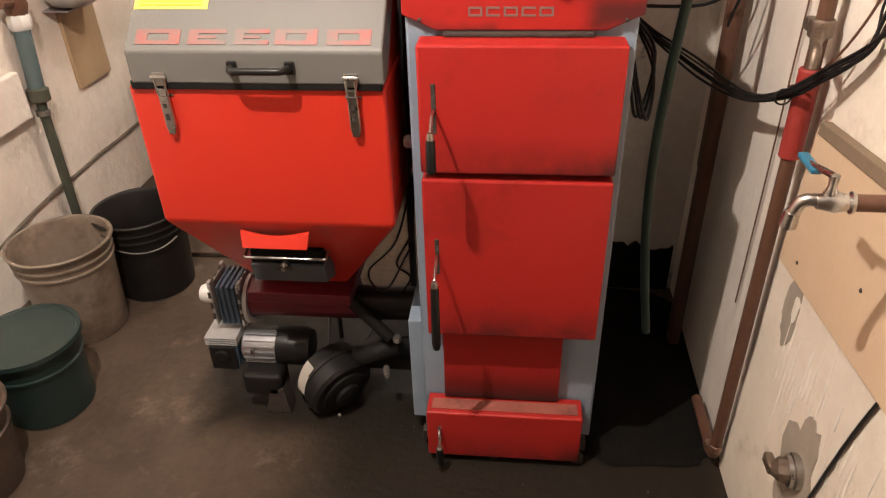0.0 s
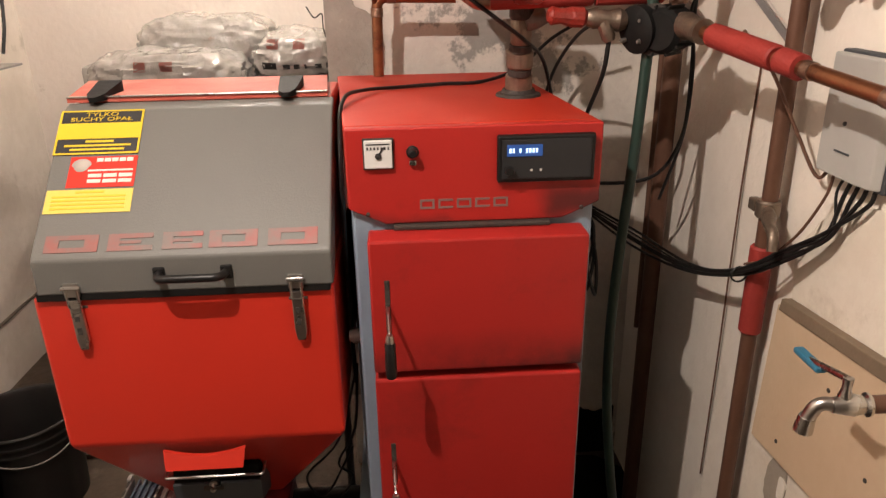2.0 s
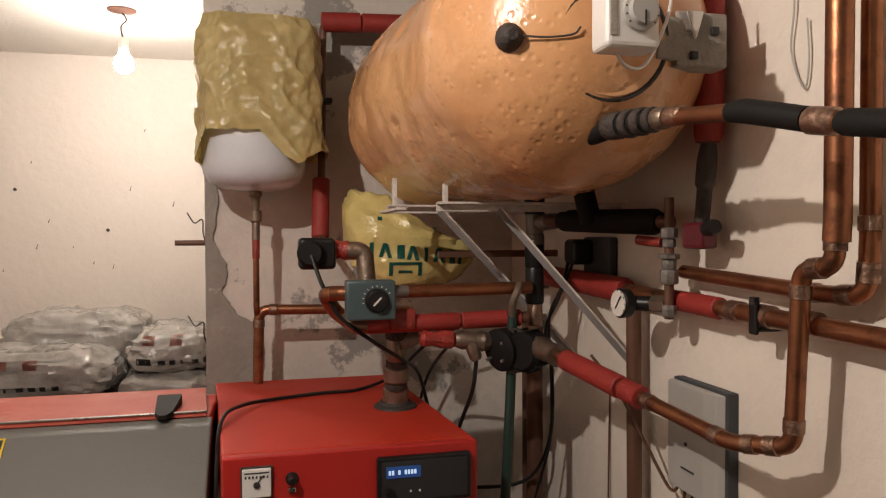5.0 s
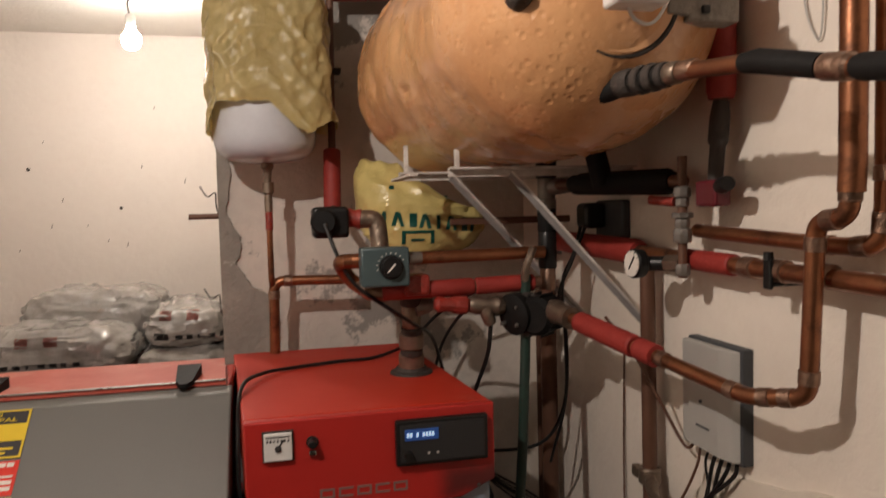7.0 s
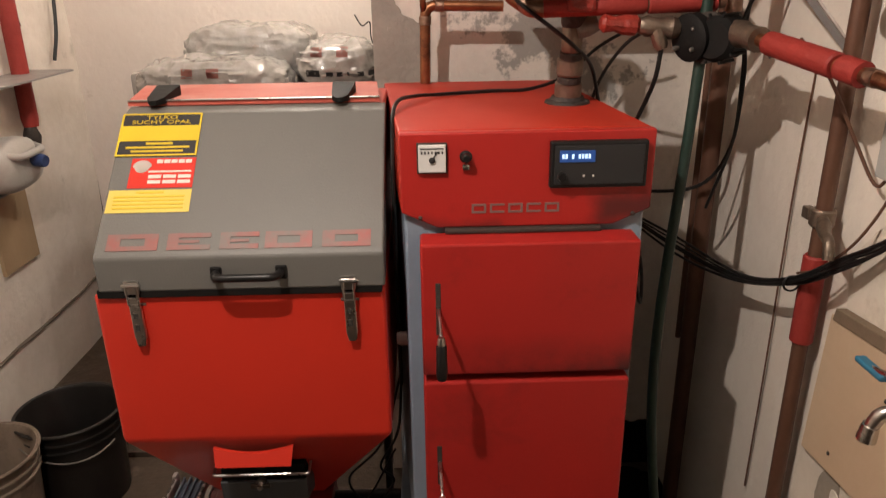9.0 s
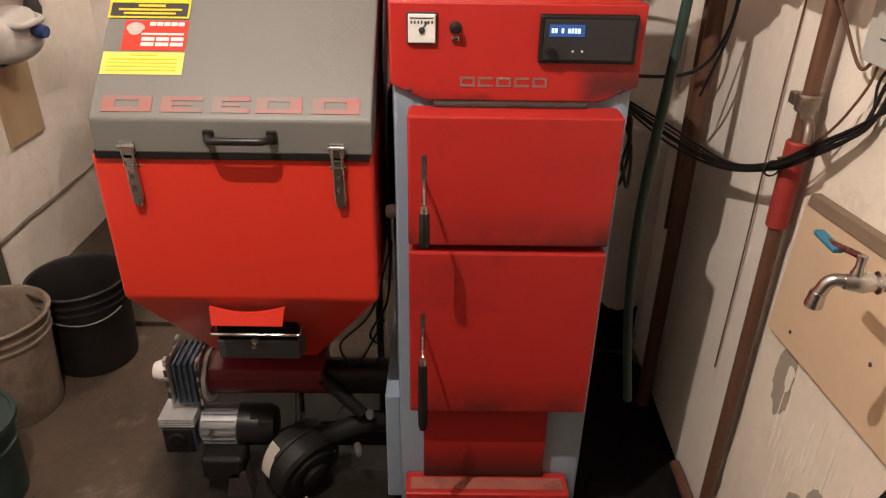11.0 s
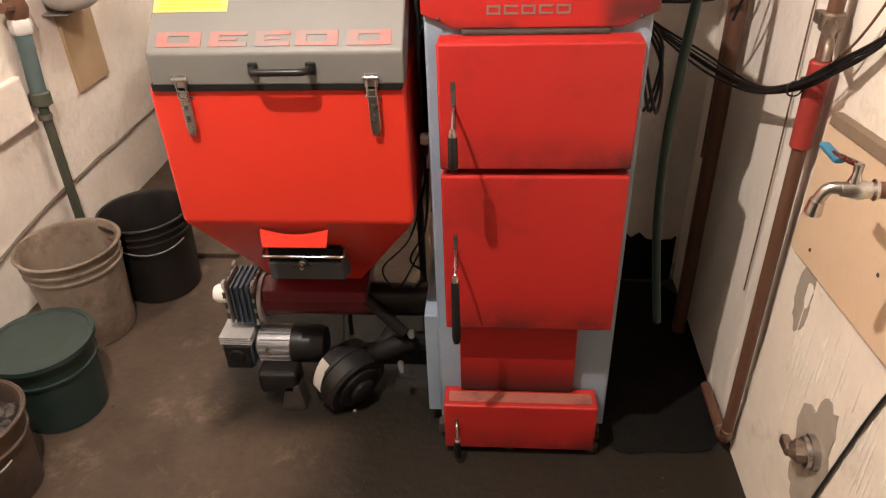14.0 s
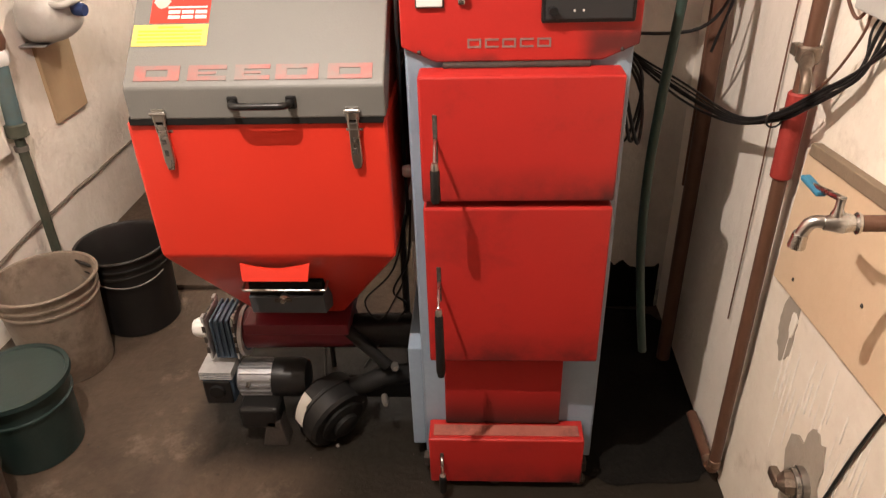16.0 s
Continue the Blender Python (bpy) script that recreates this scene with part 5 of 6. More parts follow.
for k in range(9):
    t = math.radians(-100 + 20 * k)
    part("tick", box((-0.0008, -0.0006, 0.028), (0.0008, 0.0006, 0.032), 0, m=Matrix.Translation((0.192, 1.5445, 1.674)) @ Matrix.Rotation(t, 4, "Y")), WHITE_PRINT, act)
part("side_cap", turned([(0, 0.015), (1, 0.013)], (0.232, 1.570, 1.690), (0.262, 1.575, 1.690), 14), ZINC, act)
circ = thing("circulation_pump", (0.09, 1.70, 1.73), "black circulation pump with a red union", "pump")
part("motor", box((0.036, 1.665, 1.735), (0.118, 1.745, 1.806), 0.010, seg=3), BLACK, circ)
part("front_cap", turned([(0, 0.030), (0.6, 0.030), (1, 0.024)], (0.062, 1.668, 1.772), (0.060, 1.645, 1.772), 22), BLACK_MATT, circ)
part("union", turned([(0, 0.018), (0.15, 0.024), (0.5, 0.020), (0.85, 0.024), (1, 0.018)], (0.112, 1.705, 1.780), (0.152, 1.702, 1.776), 12), VALVE_RED, circ, "red lacquered union")
part("elbow", tube(rounded([(0.145, 1.70, 1.776), (0.185, 1.70, 1.776), (0.190, 1.69, 1.700)], 0.03), 0.021, 16), BRASS, circ)
part("lead", tube(smooth_line([(0.062, 1.646, 1.768), (0.085, 1.62, 1.70), (0.12, 1.61, 1.635), (0.19, 1.60, 1.58), (0.26, 1.66, 1.53), (0.33, 1.80, 1.47), (0.38, 1.90, 1.35)]), 0.0045, 8), BLACK, circ, "black pump lead")
cvalve = thing("return_valve", (0.34, 1.60, 1.575), "red lacquered valve and brass strainer on the return pipe", "valve")
part("union", turned([(0, 0.012), (0.1, 0.019), (0.35, 0.015), (0.6, 0.021), (0.9, 0.021), (1, 0.014)], (0.295, 1.60, 1.583), (0.375, 1.60, 1.577), 10), VALVE_RED, cvalve)
part("body", turned([(0, 0.016), (0.2, 0.022), (0.5, 0.017), (0.8, 0.024), (1, 0.018)], (0.375, 1.60, 1.577), (0.455, 1.595, 1.570), 12), BRASS, cvalve, "brass strainer body")
part("strainer", turned([(0, 0.015), (0.8, 0.015), (1, 0.010)], (0.408, 1.595, 1.570), (0.422, 1.585, 1.530), 10), BRASS, cvalve)
pump = thing("circulation_pump", (0.52, 1.55, 1.505), "black circulation pump on the return pipe", "pump")
part("motor", turned([(0, 0.030), (0.1, 0.043), (0.85, 0.045), (1, 0.036)], (0.560, 1.575, 1.555), (0.500, 1.530, 1.552), 26), BLACK_MATT, pump)
part("volute", turned([(0, 0.046), (0.8, 0.048), (1, 0.036)], (0.495, 1.585, 1.556), (0.462, 1.570, 1.552), 26), BLACK_MATT, pump)
for k in range(10):
    t = 2 * math.pi * k / 10
    part("rib", box((-0.030, 0.0435, -0.0022), (0.024, 0.0500, 0.0022), 0.0006, m=Matrix.Translation((0.530, 1.5525, 1.5535)) @ Vector((0.060, 0.045, 0.003)).to_track_quat("X", "Z").to_matrix().to_4x4() @ Matrix.Rotation(t, 4, "X")), BLACK_MATT, pump)
for k in range(4):
    t = math.radians(45 + 90 * k)
    c = Vector((0.462, 1.570, 1.552)) + Vector((-0.6, 0.8, 0)) * 0.028 * math.cos(t) + Vector((0, 0, 0.028 * math.sin(t)))
    part("bolt", turned([(0, 0.005), (0.7, 0.005), (1, 0.003)], c + Vector((0.006, 0.004, 0)), c - Vector((0.008, 0.006, 0)), 6), ZINC, pump)
part("rib_ring", turned([(0, 0.050), (1, 0.050)], (0.505, 1.56, 1.554), (0.497, 1.555, 1.554), 26), SOOT, pump)
part("outlet", turned([(0, 0.020), (0.4, 0.027), (0.6, 0.022), (1, 0.024)], (0.540, 1.545, 1.568), (0.556, 1.445, 1.557), 14), BRASS, pump, "dull union nut")
drop = thing("tank_drop_pipe", (0.57, 1.62, 1.60), "upright grey and black fittings under the tank", "pipe fitting")
for z0, z1, r, mt in ((1.600, 1.655, 0.018, SOLDER), (1.650, 1.735, 0.0215, BLACK), (1.735, 1.790, 0.022, BLACK_MATT), (1.788, 1.812, 0.0225, ZINC), (1.812, 1.860, 0.0205, ZINC), (1.858, 1.905, 0.024, BLACK)):
    part("fitting", turned([(0, r * 0.92), (0.06, r), (0.94, r), (1, r * 0.92)], (0.572, 1.62, z0), (0.572, 1.62, z1), 16), mt, drop)
part("tee", turned([(0, 0.017), (0.3, 0.020), (1, 0.018)], (0.572, 1.62, 1.838), (0.610, 1.58, 1.842), 14), ZINC, drop)
pipe([(0.590, 1.59, 1.842), (0.680, 1.215, 1.832)], 0.012, COPPER_OLD, "black lagged pipe under the tank", joints=False, name="lagged_pipe")
solo("pipe_lagging", turned([(0, 0.018), (0.05, 0.024), (0.95, 0.025), (1, 0.018)], (0.606, 1.545, 1.842), (0.676, 1.245, 1.833), 16), BLACK_MATT, "black foam lagging on the pipe under the tank", "pipe lagging")
solo("tank_stub", tube([(0.62, 1.42, 1.835), (0.60, 1.42, 1.91)], 0.022, 16), BLACK_MATT, "black lagged stub into the tank", "pipe fitting")
sock = thing("socket_box", (0.71, 1.62, 1.72), "dark socket box with a black plug on the wall", "socket")
part("plate", box((0.712, 1.52, 1.715), (0.734, 1.66, 1.805), 0.006), BOX_DARK, sock)
part("plug", box((0.660, 1.60, 1.740), (0.715, 1.660, 1.800), 0.012, seg=3), BLACK, sock)
part("lead", tube(smooth_line([(0.665, 1.64, 1.745), (0.655, 1.66, 1.68), (0.640, 1.70, 1.60), (0.655, 1.72, 1.45), (0.64, 1.70, 1.30), (0.58, 1.72, 1.20), (0.44, 1.80, 1.17), (0.385, 1.85, 1.17)]), 0.0045, 8), BLACK, sock, "black lead")
part("lead", tube(smooth_line([(0.668, 1.62, 1.745), (0.640, 1.64, 1.66), (0.615, 1.66, 1.58), (0.64, 1.68, 1.48), (0.665, 1.75, 1.30), (0.64, 1.80, 1.12)]), 0.004, 8), BLACK, sock, "black lead")

# ---- expansion vessel and its pipe ----
EX, EY = -0.066, 2.075
vessel = thing("expansion_vessel", (EX, EY, 1.935), "white enamelled expansion vessel under a yellow plastic bag", "expansion vessel")
part("shell", lathe([(0.012, 1.934), (0.060, 1.936), (0.098, 1.944), (0.120, 1.957), (0.133, 1.978), (0.138, 2.005), (0.138, 2.30), (0.115, 2.345), (0.05, 2.365), (0.01, 2.368)], (EX, EY), 44), WHITE_ENAMEL, vessel)
part("seam_ring", lathe([(0.05, 1.934), (0.095, 1.945), (0.100, 1.950), (0.05, 1.940)], (EX, EY), 40), WHITE_ENAMEL, vessel)
part("tail", turned([(0, 0.016), (0.12, 0.018), (0.18, 0.012), (0.4, 0.010), (0.42, 0.016), (0.62, 0.016), (0.66, 0.011), (1, 0.011)], (EX + 0.002, EY, 1.938), (EX + 0.002, EY, 1.800), 14), BRASS, vessel, "dull brass tail with a lock valve")
part("tape", turned([(0, 0.0105), (1, 0.0105)], (EX + 0.002, EY, 1.815), (EX + 0.002, EY, 1.750), 12), VALVE_RED, vessel, "red taped thread")
bag = bmesh.new()
NB, rows_b = 220, 80
BXC = -0.050


def hem_at(x, front):
    """The height of the bag's lower edge: level, then slanting to a hanging corner."""
    if not front:
        return 2.03
    if x < -0.135:
        return 2.078 - 0.085 * min(1.0, (-0.135 - x) / 0.025)
    if x < 0.0:
        return 2.080
    if x < 0.085:
        return 2.080 - 0.085 * x / 0.085
    return 1.995 + 0.04 * min(1.0, (x - 0.085) / 0.06)


rr = []
for j in range(rows_b + 1):
    v = j / rows_b
    ring = []
    for i in range(NB):
        t = 2 * math.pi * i / NB
        c, sn = math.cos(t), math.sin(t)
        ux, uy = math.copysign(abs(c) ** 0.50, c), math.copysign(abs(sn) ** 0.50, sn)
        x, y = 0.158 * ux, 0.156 * uy
        hem = hem_at(x, sn < 0.25) + 0.006 * noise.noise(Vector((x * 40, y * 40, 1)))
        z = hem + (2.375 - hem) * v
        q = Vector((x * 14 + z * 3, y * 14, z * 7))
        cells = noise.voronoi(Vector((x * 17 + z * 5, y * 17, z * 9)))[0]
        facets = noise.voronoi(Vector((x * 36 - z * 9 + 3, y * 36, z * 26)))[0]
        out = noise.noise(q * 0.7) * 0.010 + (cells[0] - 0.45) * 0.016 + (facets[0] - 0.4) * 0.0095
        out += 0.006 * (0.4 - min(1.0, 3.0 * abs(noise.noise(Vector((x * 13 + z * 6, y * 13, z * 2.4))))))
        out -= 0.012 * max(0.0, v - 0.86) / 0.14
        out += 0.016 * (1 - v) ** 4 * max(0.0, x / 0.15)
        k = 1 + out / 0.14
        ring.append(bag.verts.new((BXC + x * k, EY + 0.005 + y * k, z + 0.02 * max(0.0, abs(ux) - 0.8) * v)))
    rr.append(ring)
for a, b in zip(rr, rr[1:]):
    for i in range(NB):
        bag.faces.new((a[i], a[(i + 1) % NB], b[(i + 1) % NB], b[i]))
topc = bag.verts.new((BXC, EY, 2.388))
for i in range(NB):
    bag.faces.new((rr[-1][i], rr[-1][(i + 1) % NB], topc))
bmesh.ops.solidify(bag, geom=bag.faces, thickness=0.0015)
solo("plastic_bag", bag, YELLOW_FILM, "crumpled translucent yellow bag pulled over the vessel", "plastic bag")
pipe([(EX + 0.002, EY, 1.80), (EX + 0.002, EY, 1.61), (EX + 0.004, EY + 0.02, 1.59)], 0.0085, COPPER, "thin copper pipe under the expansion vessel", joints=False)
pipe([(0.150, 2.095, 1.602), (-0.058, 2.095, 1.607), (-0.062, 2.095, 1.404)], 0.0145, COPPER, "copper pipe bending down behind the boiler", 0.03)
pipe([(0.105, 1.90, 1.78), (0.116, 2.14, 1.81), (0.126, 2.14, 2.425), (0.40, 2.14, 2.436)], 0.011, COPPER_OLD, "pipe with red foam sleeves on the chimney wall", 0.03, False,
     sleeves=[((0.112, 2.11, 1.805), (0.118, 2.14, 1.975), 0.025), ((0.122, 2.14, 2.425), (0.235, 2.14, 2.430), 0.028), ((0.238, 2.14, 2.430), (0.40, 2.14, 2.436), 0.027)])
solo("pipe_clip", box((0.112, 2.115, 2.190), (0.150, 2.150, 2.205), 0.003), SOOT, "dark clip on the chimney wall pipe", "pipe clip")
solo("wall_stub", tube([(XP + 0.02, 2.252, 1.792), (XP - 0.085, 2.245, 1.792)], 0.008, 10), COPPER_OLD, "short rusty pipe stub at the chimney corner", "pipe")
for zz, yy in ((1.80, 2.24), (1.50, 2.24)):
    solo("wire_hook", tube(smooth_line([(XP + 0.004, yy + 0.015, zz - 0.02), (XP - 0.006, yy, zz + 0.02), (XP - 0.008, yy, zz + 0.06), (XP - 0.03, yy, zz + 0.05), (XP - 0.05, yy, zz + 0.08)]), 0.002, 6), SOOT, "bent wire on the chimney corner", "wire")

# ---- yellow sack on a shelf bar ----
solo("shelf_bar", box((0.14, 1.93, 1.660), (XR, 2.02, 1.672), 0.002), ANGLE_GREY, "flat steel shelf bar behind the pipes", "bracket", smooth=False)
solo("steel_bar", box((0.40, 1.868, 1.752), (XR, 1.888, 1.770), 0.002), COPPER_OLD, "rusty steel bar in front of the sack", "bracket", smooth=False)
sack = thing("plastic_sack", (0.35, 1.99, 1.672), "yellow plastic sack with teal print behind the pipes", "sack")
bs = pillow((0.350, 1.995, 1.785), (0.345, 0.22, 0.235), 4, 72, 36, wrinkle=0.012, power=0.7, freq=12, crease=0.007)
for v in bs.verts:
    if v.co.z > 1.80:
        k = (v.co.z - 1.80) / 0.1
        v.co.x -= 0.04 * k
        v.co.z += max(0, (0.30 - v.co.x)) * 0.40 * k - max(0, v.co.x - 0.28) * 0.55 * k
SACK_FORM = BVHTree.FromBMesh(bs)
part("film", bs, SACK_YELLOW, sack)


def on_sack(x, z, w, h, lean=0.0):
    """A printed bar that follows the sack's bulging front."""
    bm = bmesh.new()
    n = 5
    grid = []
    for j in range(n):
        row = []
        for i in range(n):
            px, pz = x + w * i / (n - 1) + lean * j / (n - 1), z + h * j / (n - 1)
            hit = SACK_FORM.ray_cast(Vector((px, 1.5, pz)), Vector((0, 1, 0)))[0]
            row.append(bm.verts.new((px, (hit.y if hit else 1.95) - 0.0025, pz)))
        grid.append(row)
    for a, b in zip(grid, grid[1:]):
        for i in range(n - 1):
            bm.faces.new((a[i], a[i + 1], b[i + 1], b[i]))
    bmesh.ops.solidify(bm, geom=bm.faces, thickness=0.0015)
    return part("print_bar", bm, TEAL_PRINT, sack)


x = 0.225
for w, ln in ((0.010, 0.0), (0.010, 0.010), (0.010, -0.010), (0.019, 0.0), (0.010, 0.011), (0.010, -0.011), (0.010, 0.0), (0.010, 0.009), (0.010, -0.009), (0.016, 0.0), (0.010, 0.006)):
    on_sack(x, 1.757 - (x - 0.225) * 0.10, w, 0.036, ln)
    x += 0.0235
for bx, bz, w, h in ((0.275, 1.705, 0.010, 0.036), (0.285, 1.733, 0.070, 0.008), (0.350, 1.705, 0.010, 0.036), (0.30, 1.712, 0.035, 0.007), (0.245, 1.85, 0.012, 0.010), (0.40, 1.822, 0.012, 0.010)):
    on_sack(bx, bz, w, h)

# ---- fuel bags in the niche ----


def fuel_bag(centre, size, seed, printed, turn_deg=0.0, group="fuel bags"):
    b = thing("fuel_bag", (centre[0], centre[1], centre[2] - size[2] / 2), "filled silvery plastic fuel bag with dark print in the niche", "fuel bag", group)
    film = pillow(centre, size, seed, 84 if seed < 5 else 30, 40 if seed < 5 else 14, 0.016, 0.5, math.radians(turn_deg), 8.0, 0.013)
    form = BVHTree.FromBMesh(film)
    part("film", film, BAG, b)
    if printed:
        x0, z0 = centre[0] - size[0] * 0.38, centre[2] - size[2] * 0.26
        rows = [(x0 + k * 0.040, z0, w, 0.026 if k == 0 else 0.018, PRINT) for k, w in enumerate((0.055, 0.0, 0.026, 0.022, 0.008, 0.024, 0.026, 0.020, 0.022)) if w and x0 + k * 0.040 < centre[0] + size[0] * 0.40]
        rows += [(centre[0] + dx, centre[2] + size[2] * 0.16, 0.045, 0.035, PRINT_RED) for dx in (-0.10, 0.0)]
        for px, pz, w, h, ink in rows:
            bm, grid = bmesh.new(), []
            for j in range(4):
                pts = [(px + w * i / 4, pz + h * j / 3) for i in range(5)]
                hits = [form.ray_cast(Vector((a, centre[1] - 1, c)), Vector((0, 1, 0)))[0] for a, c in pts]
                grid.append([bm.verts.new((a, (q.y if q else centre[1]) - 0.002, c)) for (a, c), q in zip(pts, hits)])
            for a, c in zip(grid, grid[1:]):
                for i in range(4):
                    bm.faces.new((a[i], a[i + 1], c[i + 1], c[i]))
            bmesh.ops.solidify(bm, geom=bm.faces, thickness=0.001)
            part("print_bar", bm, ink, b)
    for s in (-1, 1):
        ce = Vector((centre[0] + s * size[0] * 0.48, centre[1] - 0.03, centre[2]))
        part("seam", box((ce.x - 0.012, ce.y - size[1] * 0.26, ce.z - 0.012), (ce.x + 0.012, ce.y + size[1] * 0.26, ce.z + 0.020), 0.006), BAG, b)
    return b


fuel_bag((-0.895, 3.08, 1.300), (0.60, 0.38, 0.190), 1, True)
fuel_bag((-0.800, 3.32, 1.392), (0.54, 0.38, 0.235), 2, False, 3)
fuel_bag((-0.400, 3.10, 1.372), (0.32, 0.42, 0.175), 3, True)
fuel_bag((-0.410, 3.10, 1.215), (0.36, 0.42, 0.160), 4, False)
for lay in range(7):
    z = 0.085 + lay * 0.166
    for x, w in ((-0.89, 0.58), (-0.42, 0.37)):
        if not (lay == 6 and x > -0.5) and z < 1.2:
            fuel_bag((x, 3.13, z), (w, 0.42, 0.172), 10 + lay, False, random.uniform(-3, 3))
    if lay < 7:
        fuel_bag((-0.82, 3.45, 0.085 + lay * 0.19), (0.56, 0.34, 0.20), 30 + lay, False)
solo("bag_flap", box((-1.235, 3.0, 1.22), (-1.175, 3.22, 1.345), 0.02, m=None), BAG, "folded end of a silvery fuel bag", "fuel bag")

# ---- light bulb in the niche ----
bulb = thing("light_bulb", (-0.547, 2.90, 2.45), "bare lit bulb hanging from the niche ceiling", "light bulb")
part("rose", lathe([(0.01, ZC - 0.002), (0.055, ZC - 0.003), (0.050, ZC - 0.018), (0.015, ZC - 0.026), (0.005, ZC - 0.026)], (-0.552, 2.90), 24), BROWN, bulb, "brown ceiling rose")
part("cord", tube(smooth_line([(-0.552, 2.90, ZC - 0.02), (-0.535, 2.895, 2.61), (-0.555, 2.90, 2.585), (-0.547, 2.90, 2.535)]), 0.003, 8), SOOT, bulb)
part("holder", turned([(0, 0.012), (0.2, 0.018), (1, 0.018)], (-0.547, 2.90, 2.545), (-0.547, 2.90, 2.50), 16), WHITE_PLASTIC, bulb, "white lamp holder")
part("glass", lathe([(0.003, 2.415), (0.016, 2.417), (0.030, 2.429), (0.035, 2.448), (0.031, 2.468), (0.018, 2.486), (0.014, 2.501), (0.003, 2.502)], (-0.547, 2.90), 24), BULB, bulb, "lit frosted glass")

# ---- control box on the right-hand wall and its cables ----
cbx = thing("control_box", (0.715, 1.175, 1.345), "light grey control box with a dark side on the wall", "control box")
part("casing", prism([(0.702, 1.256), (0.694, 1.250), (0.694, 1.140), (0.700, 1.112), (0.712, 1.100), (0.712, 1.256)], "z", 1.347, 1.540, 0.003), BOX_GREY, cbx, "light grey casing with a rounded front")
part("side", box((0.712, 1.096, 1.343), (0.734, 1.260, 1.544), 0.003), BOX_DARK, cbx, "dark grey rear half")
part("mark", box((0.6925, 1.165, 1.388), (0.695, 1.205, 1.391), 0), BOX_DARK, cbx)
part("stud", turned([(0, 0.004), (1, 0.003)], (0.695, 1.19, 1.435), (0.691, 1.19, 1.435), 10), BOX_DARK, cbx)
for k in range(5):
    y0 = 1.115 + k * 0.020
    dz, dy = 0.012 * math.sin(k * 1.7), 0.010 * math.cos(k * 2.1)
    pts = [(0.715, y0, 1.346), (0.712, y0 + 0.01, 1.315), (0.700, 1.19 + dy, 1.245 + dz), (0.675, 1.27, 1.175 + dz), (0.652 + dy, 1.38, 1.098 + dz * 0.5),
           (0.648, 1.60 + dy, 1.015 + dz), (0.60, 1.86, 0.995 + dz * 2), (0.50, 2.03 + dy, 1.04 + dz), (0.40, 2.06, 1.12 + dz)]
    solo("cable", tube(smooth_line(pts), 0.0036 if k < 4 else 0.0025, 8), BLACK, "black cable hanging from the control box to the boiler", "cable", "control cables")
solo("cable_tie", tube([(0.652 + 0.016 * math.cos(t), 1.37, 1.098 + 0.016 * math.sin(t)) for t in (6.2832 * k / 16 for k in range(17))], 0.0022, 6), BLACK, "black cable tie round the cables", "cable")
solo("cable", tube(smooth_line([(0.715, 1.240, 1.346), (0.705, 1.26, 1.33), (0.68, 1.30, 1.40), (0.64, 1.34, 1.50), (0.62, 1.42, 1.56)]), 0.0032, 8), COPPER_OLD, "thin brown cable to the control box", "cable")
solo("cable", tube(smooth_line([(0.715, 1.225, 1.346), (0.710, 1.23, 1.30), (0.690, 1.26, 1.22), (0.672, 1.32, 1.15), (0.66, 1.37, 1.12)]), 0.0026, 8), COPPER_OLD, "thin brown cable under the control box", "cable")
for k in range(3):
    solo("cable", tube(smooth_line([(0.372, 1.62 + 0.1 * k, 1.18 - 0.03 * k), (0.41, 1.60 + 0.1 * k, 1.02), (0.45, 1.66 + 0.08 * k, 0.93 - 0.03 * k), (0.47, 1.78, 1.02 + 0.02 * k), (0.42, 1.95, 1.12)]), 0.0045, 8), BLACK, "black cable looped beside the boiler", "cable", "control cables")
solo("cable", tube(smooth_line([(-0.133, 1.52, 0.80), (-0.133, 1.50, 1.15), (-0.133, 1.55, 1.36), (-0.128, 1.66, 1.418), (-0.09, 1.78, 1.416), (-0.02, 1.86, 1.408), (0.10, 1.90, 1.408), (0.20, 1.92, 1.408), (0.30, 1.98, 1.43), (0.40, 2.03, 1.50), (0.50, 2.0, 1.56)]), 0.0045, 8), BLACK, "thin black cable lying over the boiler top", "cable")
solo("cable", tube(smooth_line([(0.385, 2.08, 1.30), (0.40, 2.0, 1.42), (0.42, 1.85, 1.52), (0.44, 1.72, 1.56), (0.46, 1.62, 1.56)]), 0.0045, 8), BLACK, "black cable behind the boiler outlet", "cable")
solo("cable", tube(smooth_line([(0.42, 1.585, 1.53), (0.415, 1.60, 1.46), (0.41, 1.70, 1.35), (0.40, 1.80, 1.20)]), 0.005, 8), BLACK, "black cable hanging from the strainer", "cable")
solo("cable", tube(smooth_line([(-0.135, 1.60, 0.80), (-0.150, 1.60, 0.62), (-0.20, 1.62, 0.50), (-0.17, 1.66, 0.42), (-0.22, 1.62, 0.36), (-0.30, 1.58, 0.25)]), 0.0035, 8), BLACK, "thin black cable looped between hopper and boiler", "cable")
solo("cable", tube(smooth_line([(-0.135, 1.58, 0.80), (-0.19, 1.58, 0.60), (-0.28, 1.60, 0.48), (-0.24, 1.62, 0.40), (-0.16, 1.62, 0.55)]), 0.003, 8), BLACK, "thin black cable looped between hopper and boiler", "cable")
solo("cable", tube(smooth_line([(-0.43, 1.66, 0.27), (-0.425, 1.60, 0.20), (-0.42, 1.58, 0.17)]), 0.004, 8), BLACK, "thin black lead of the blower", "cable")

# ---- green hose ----
hose = thing("green_hose", (0.49, 1.55, 0.36), "dark green rubber hose hanging from a pipe hook", "hose")
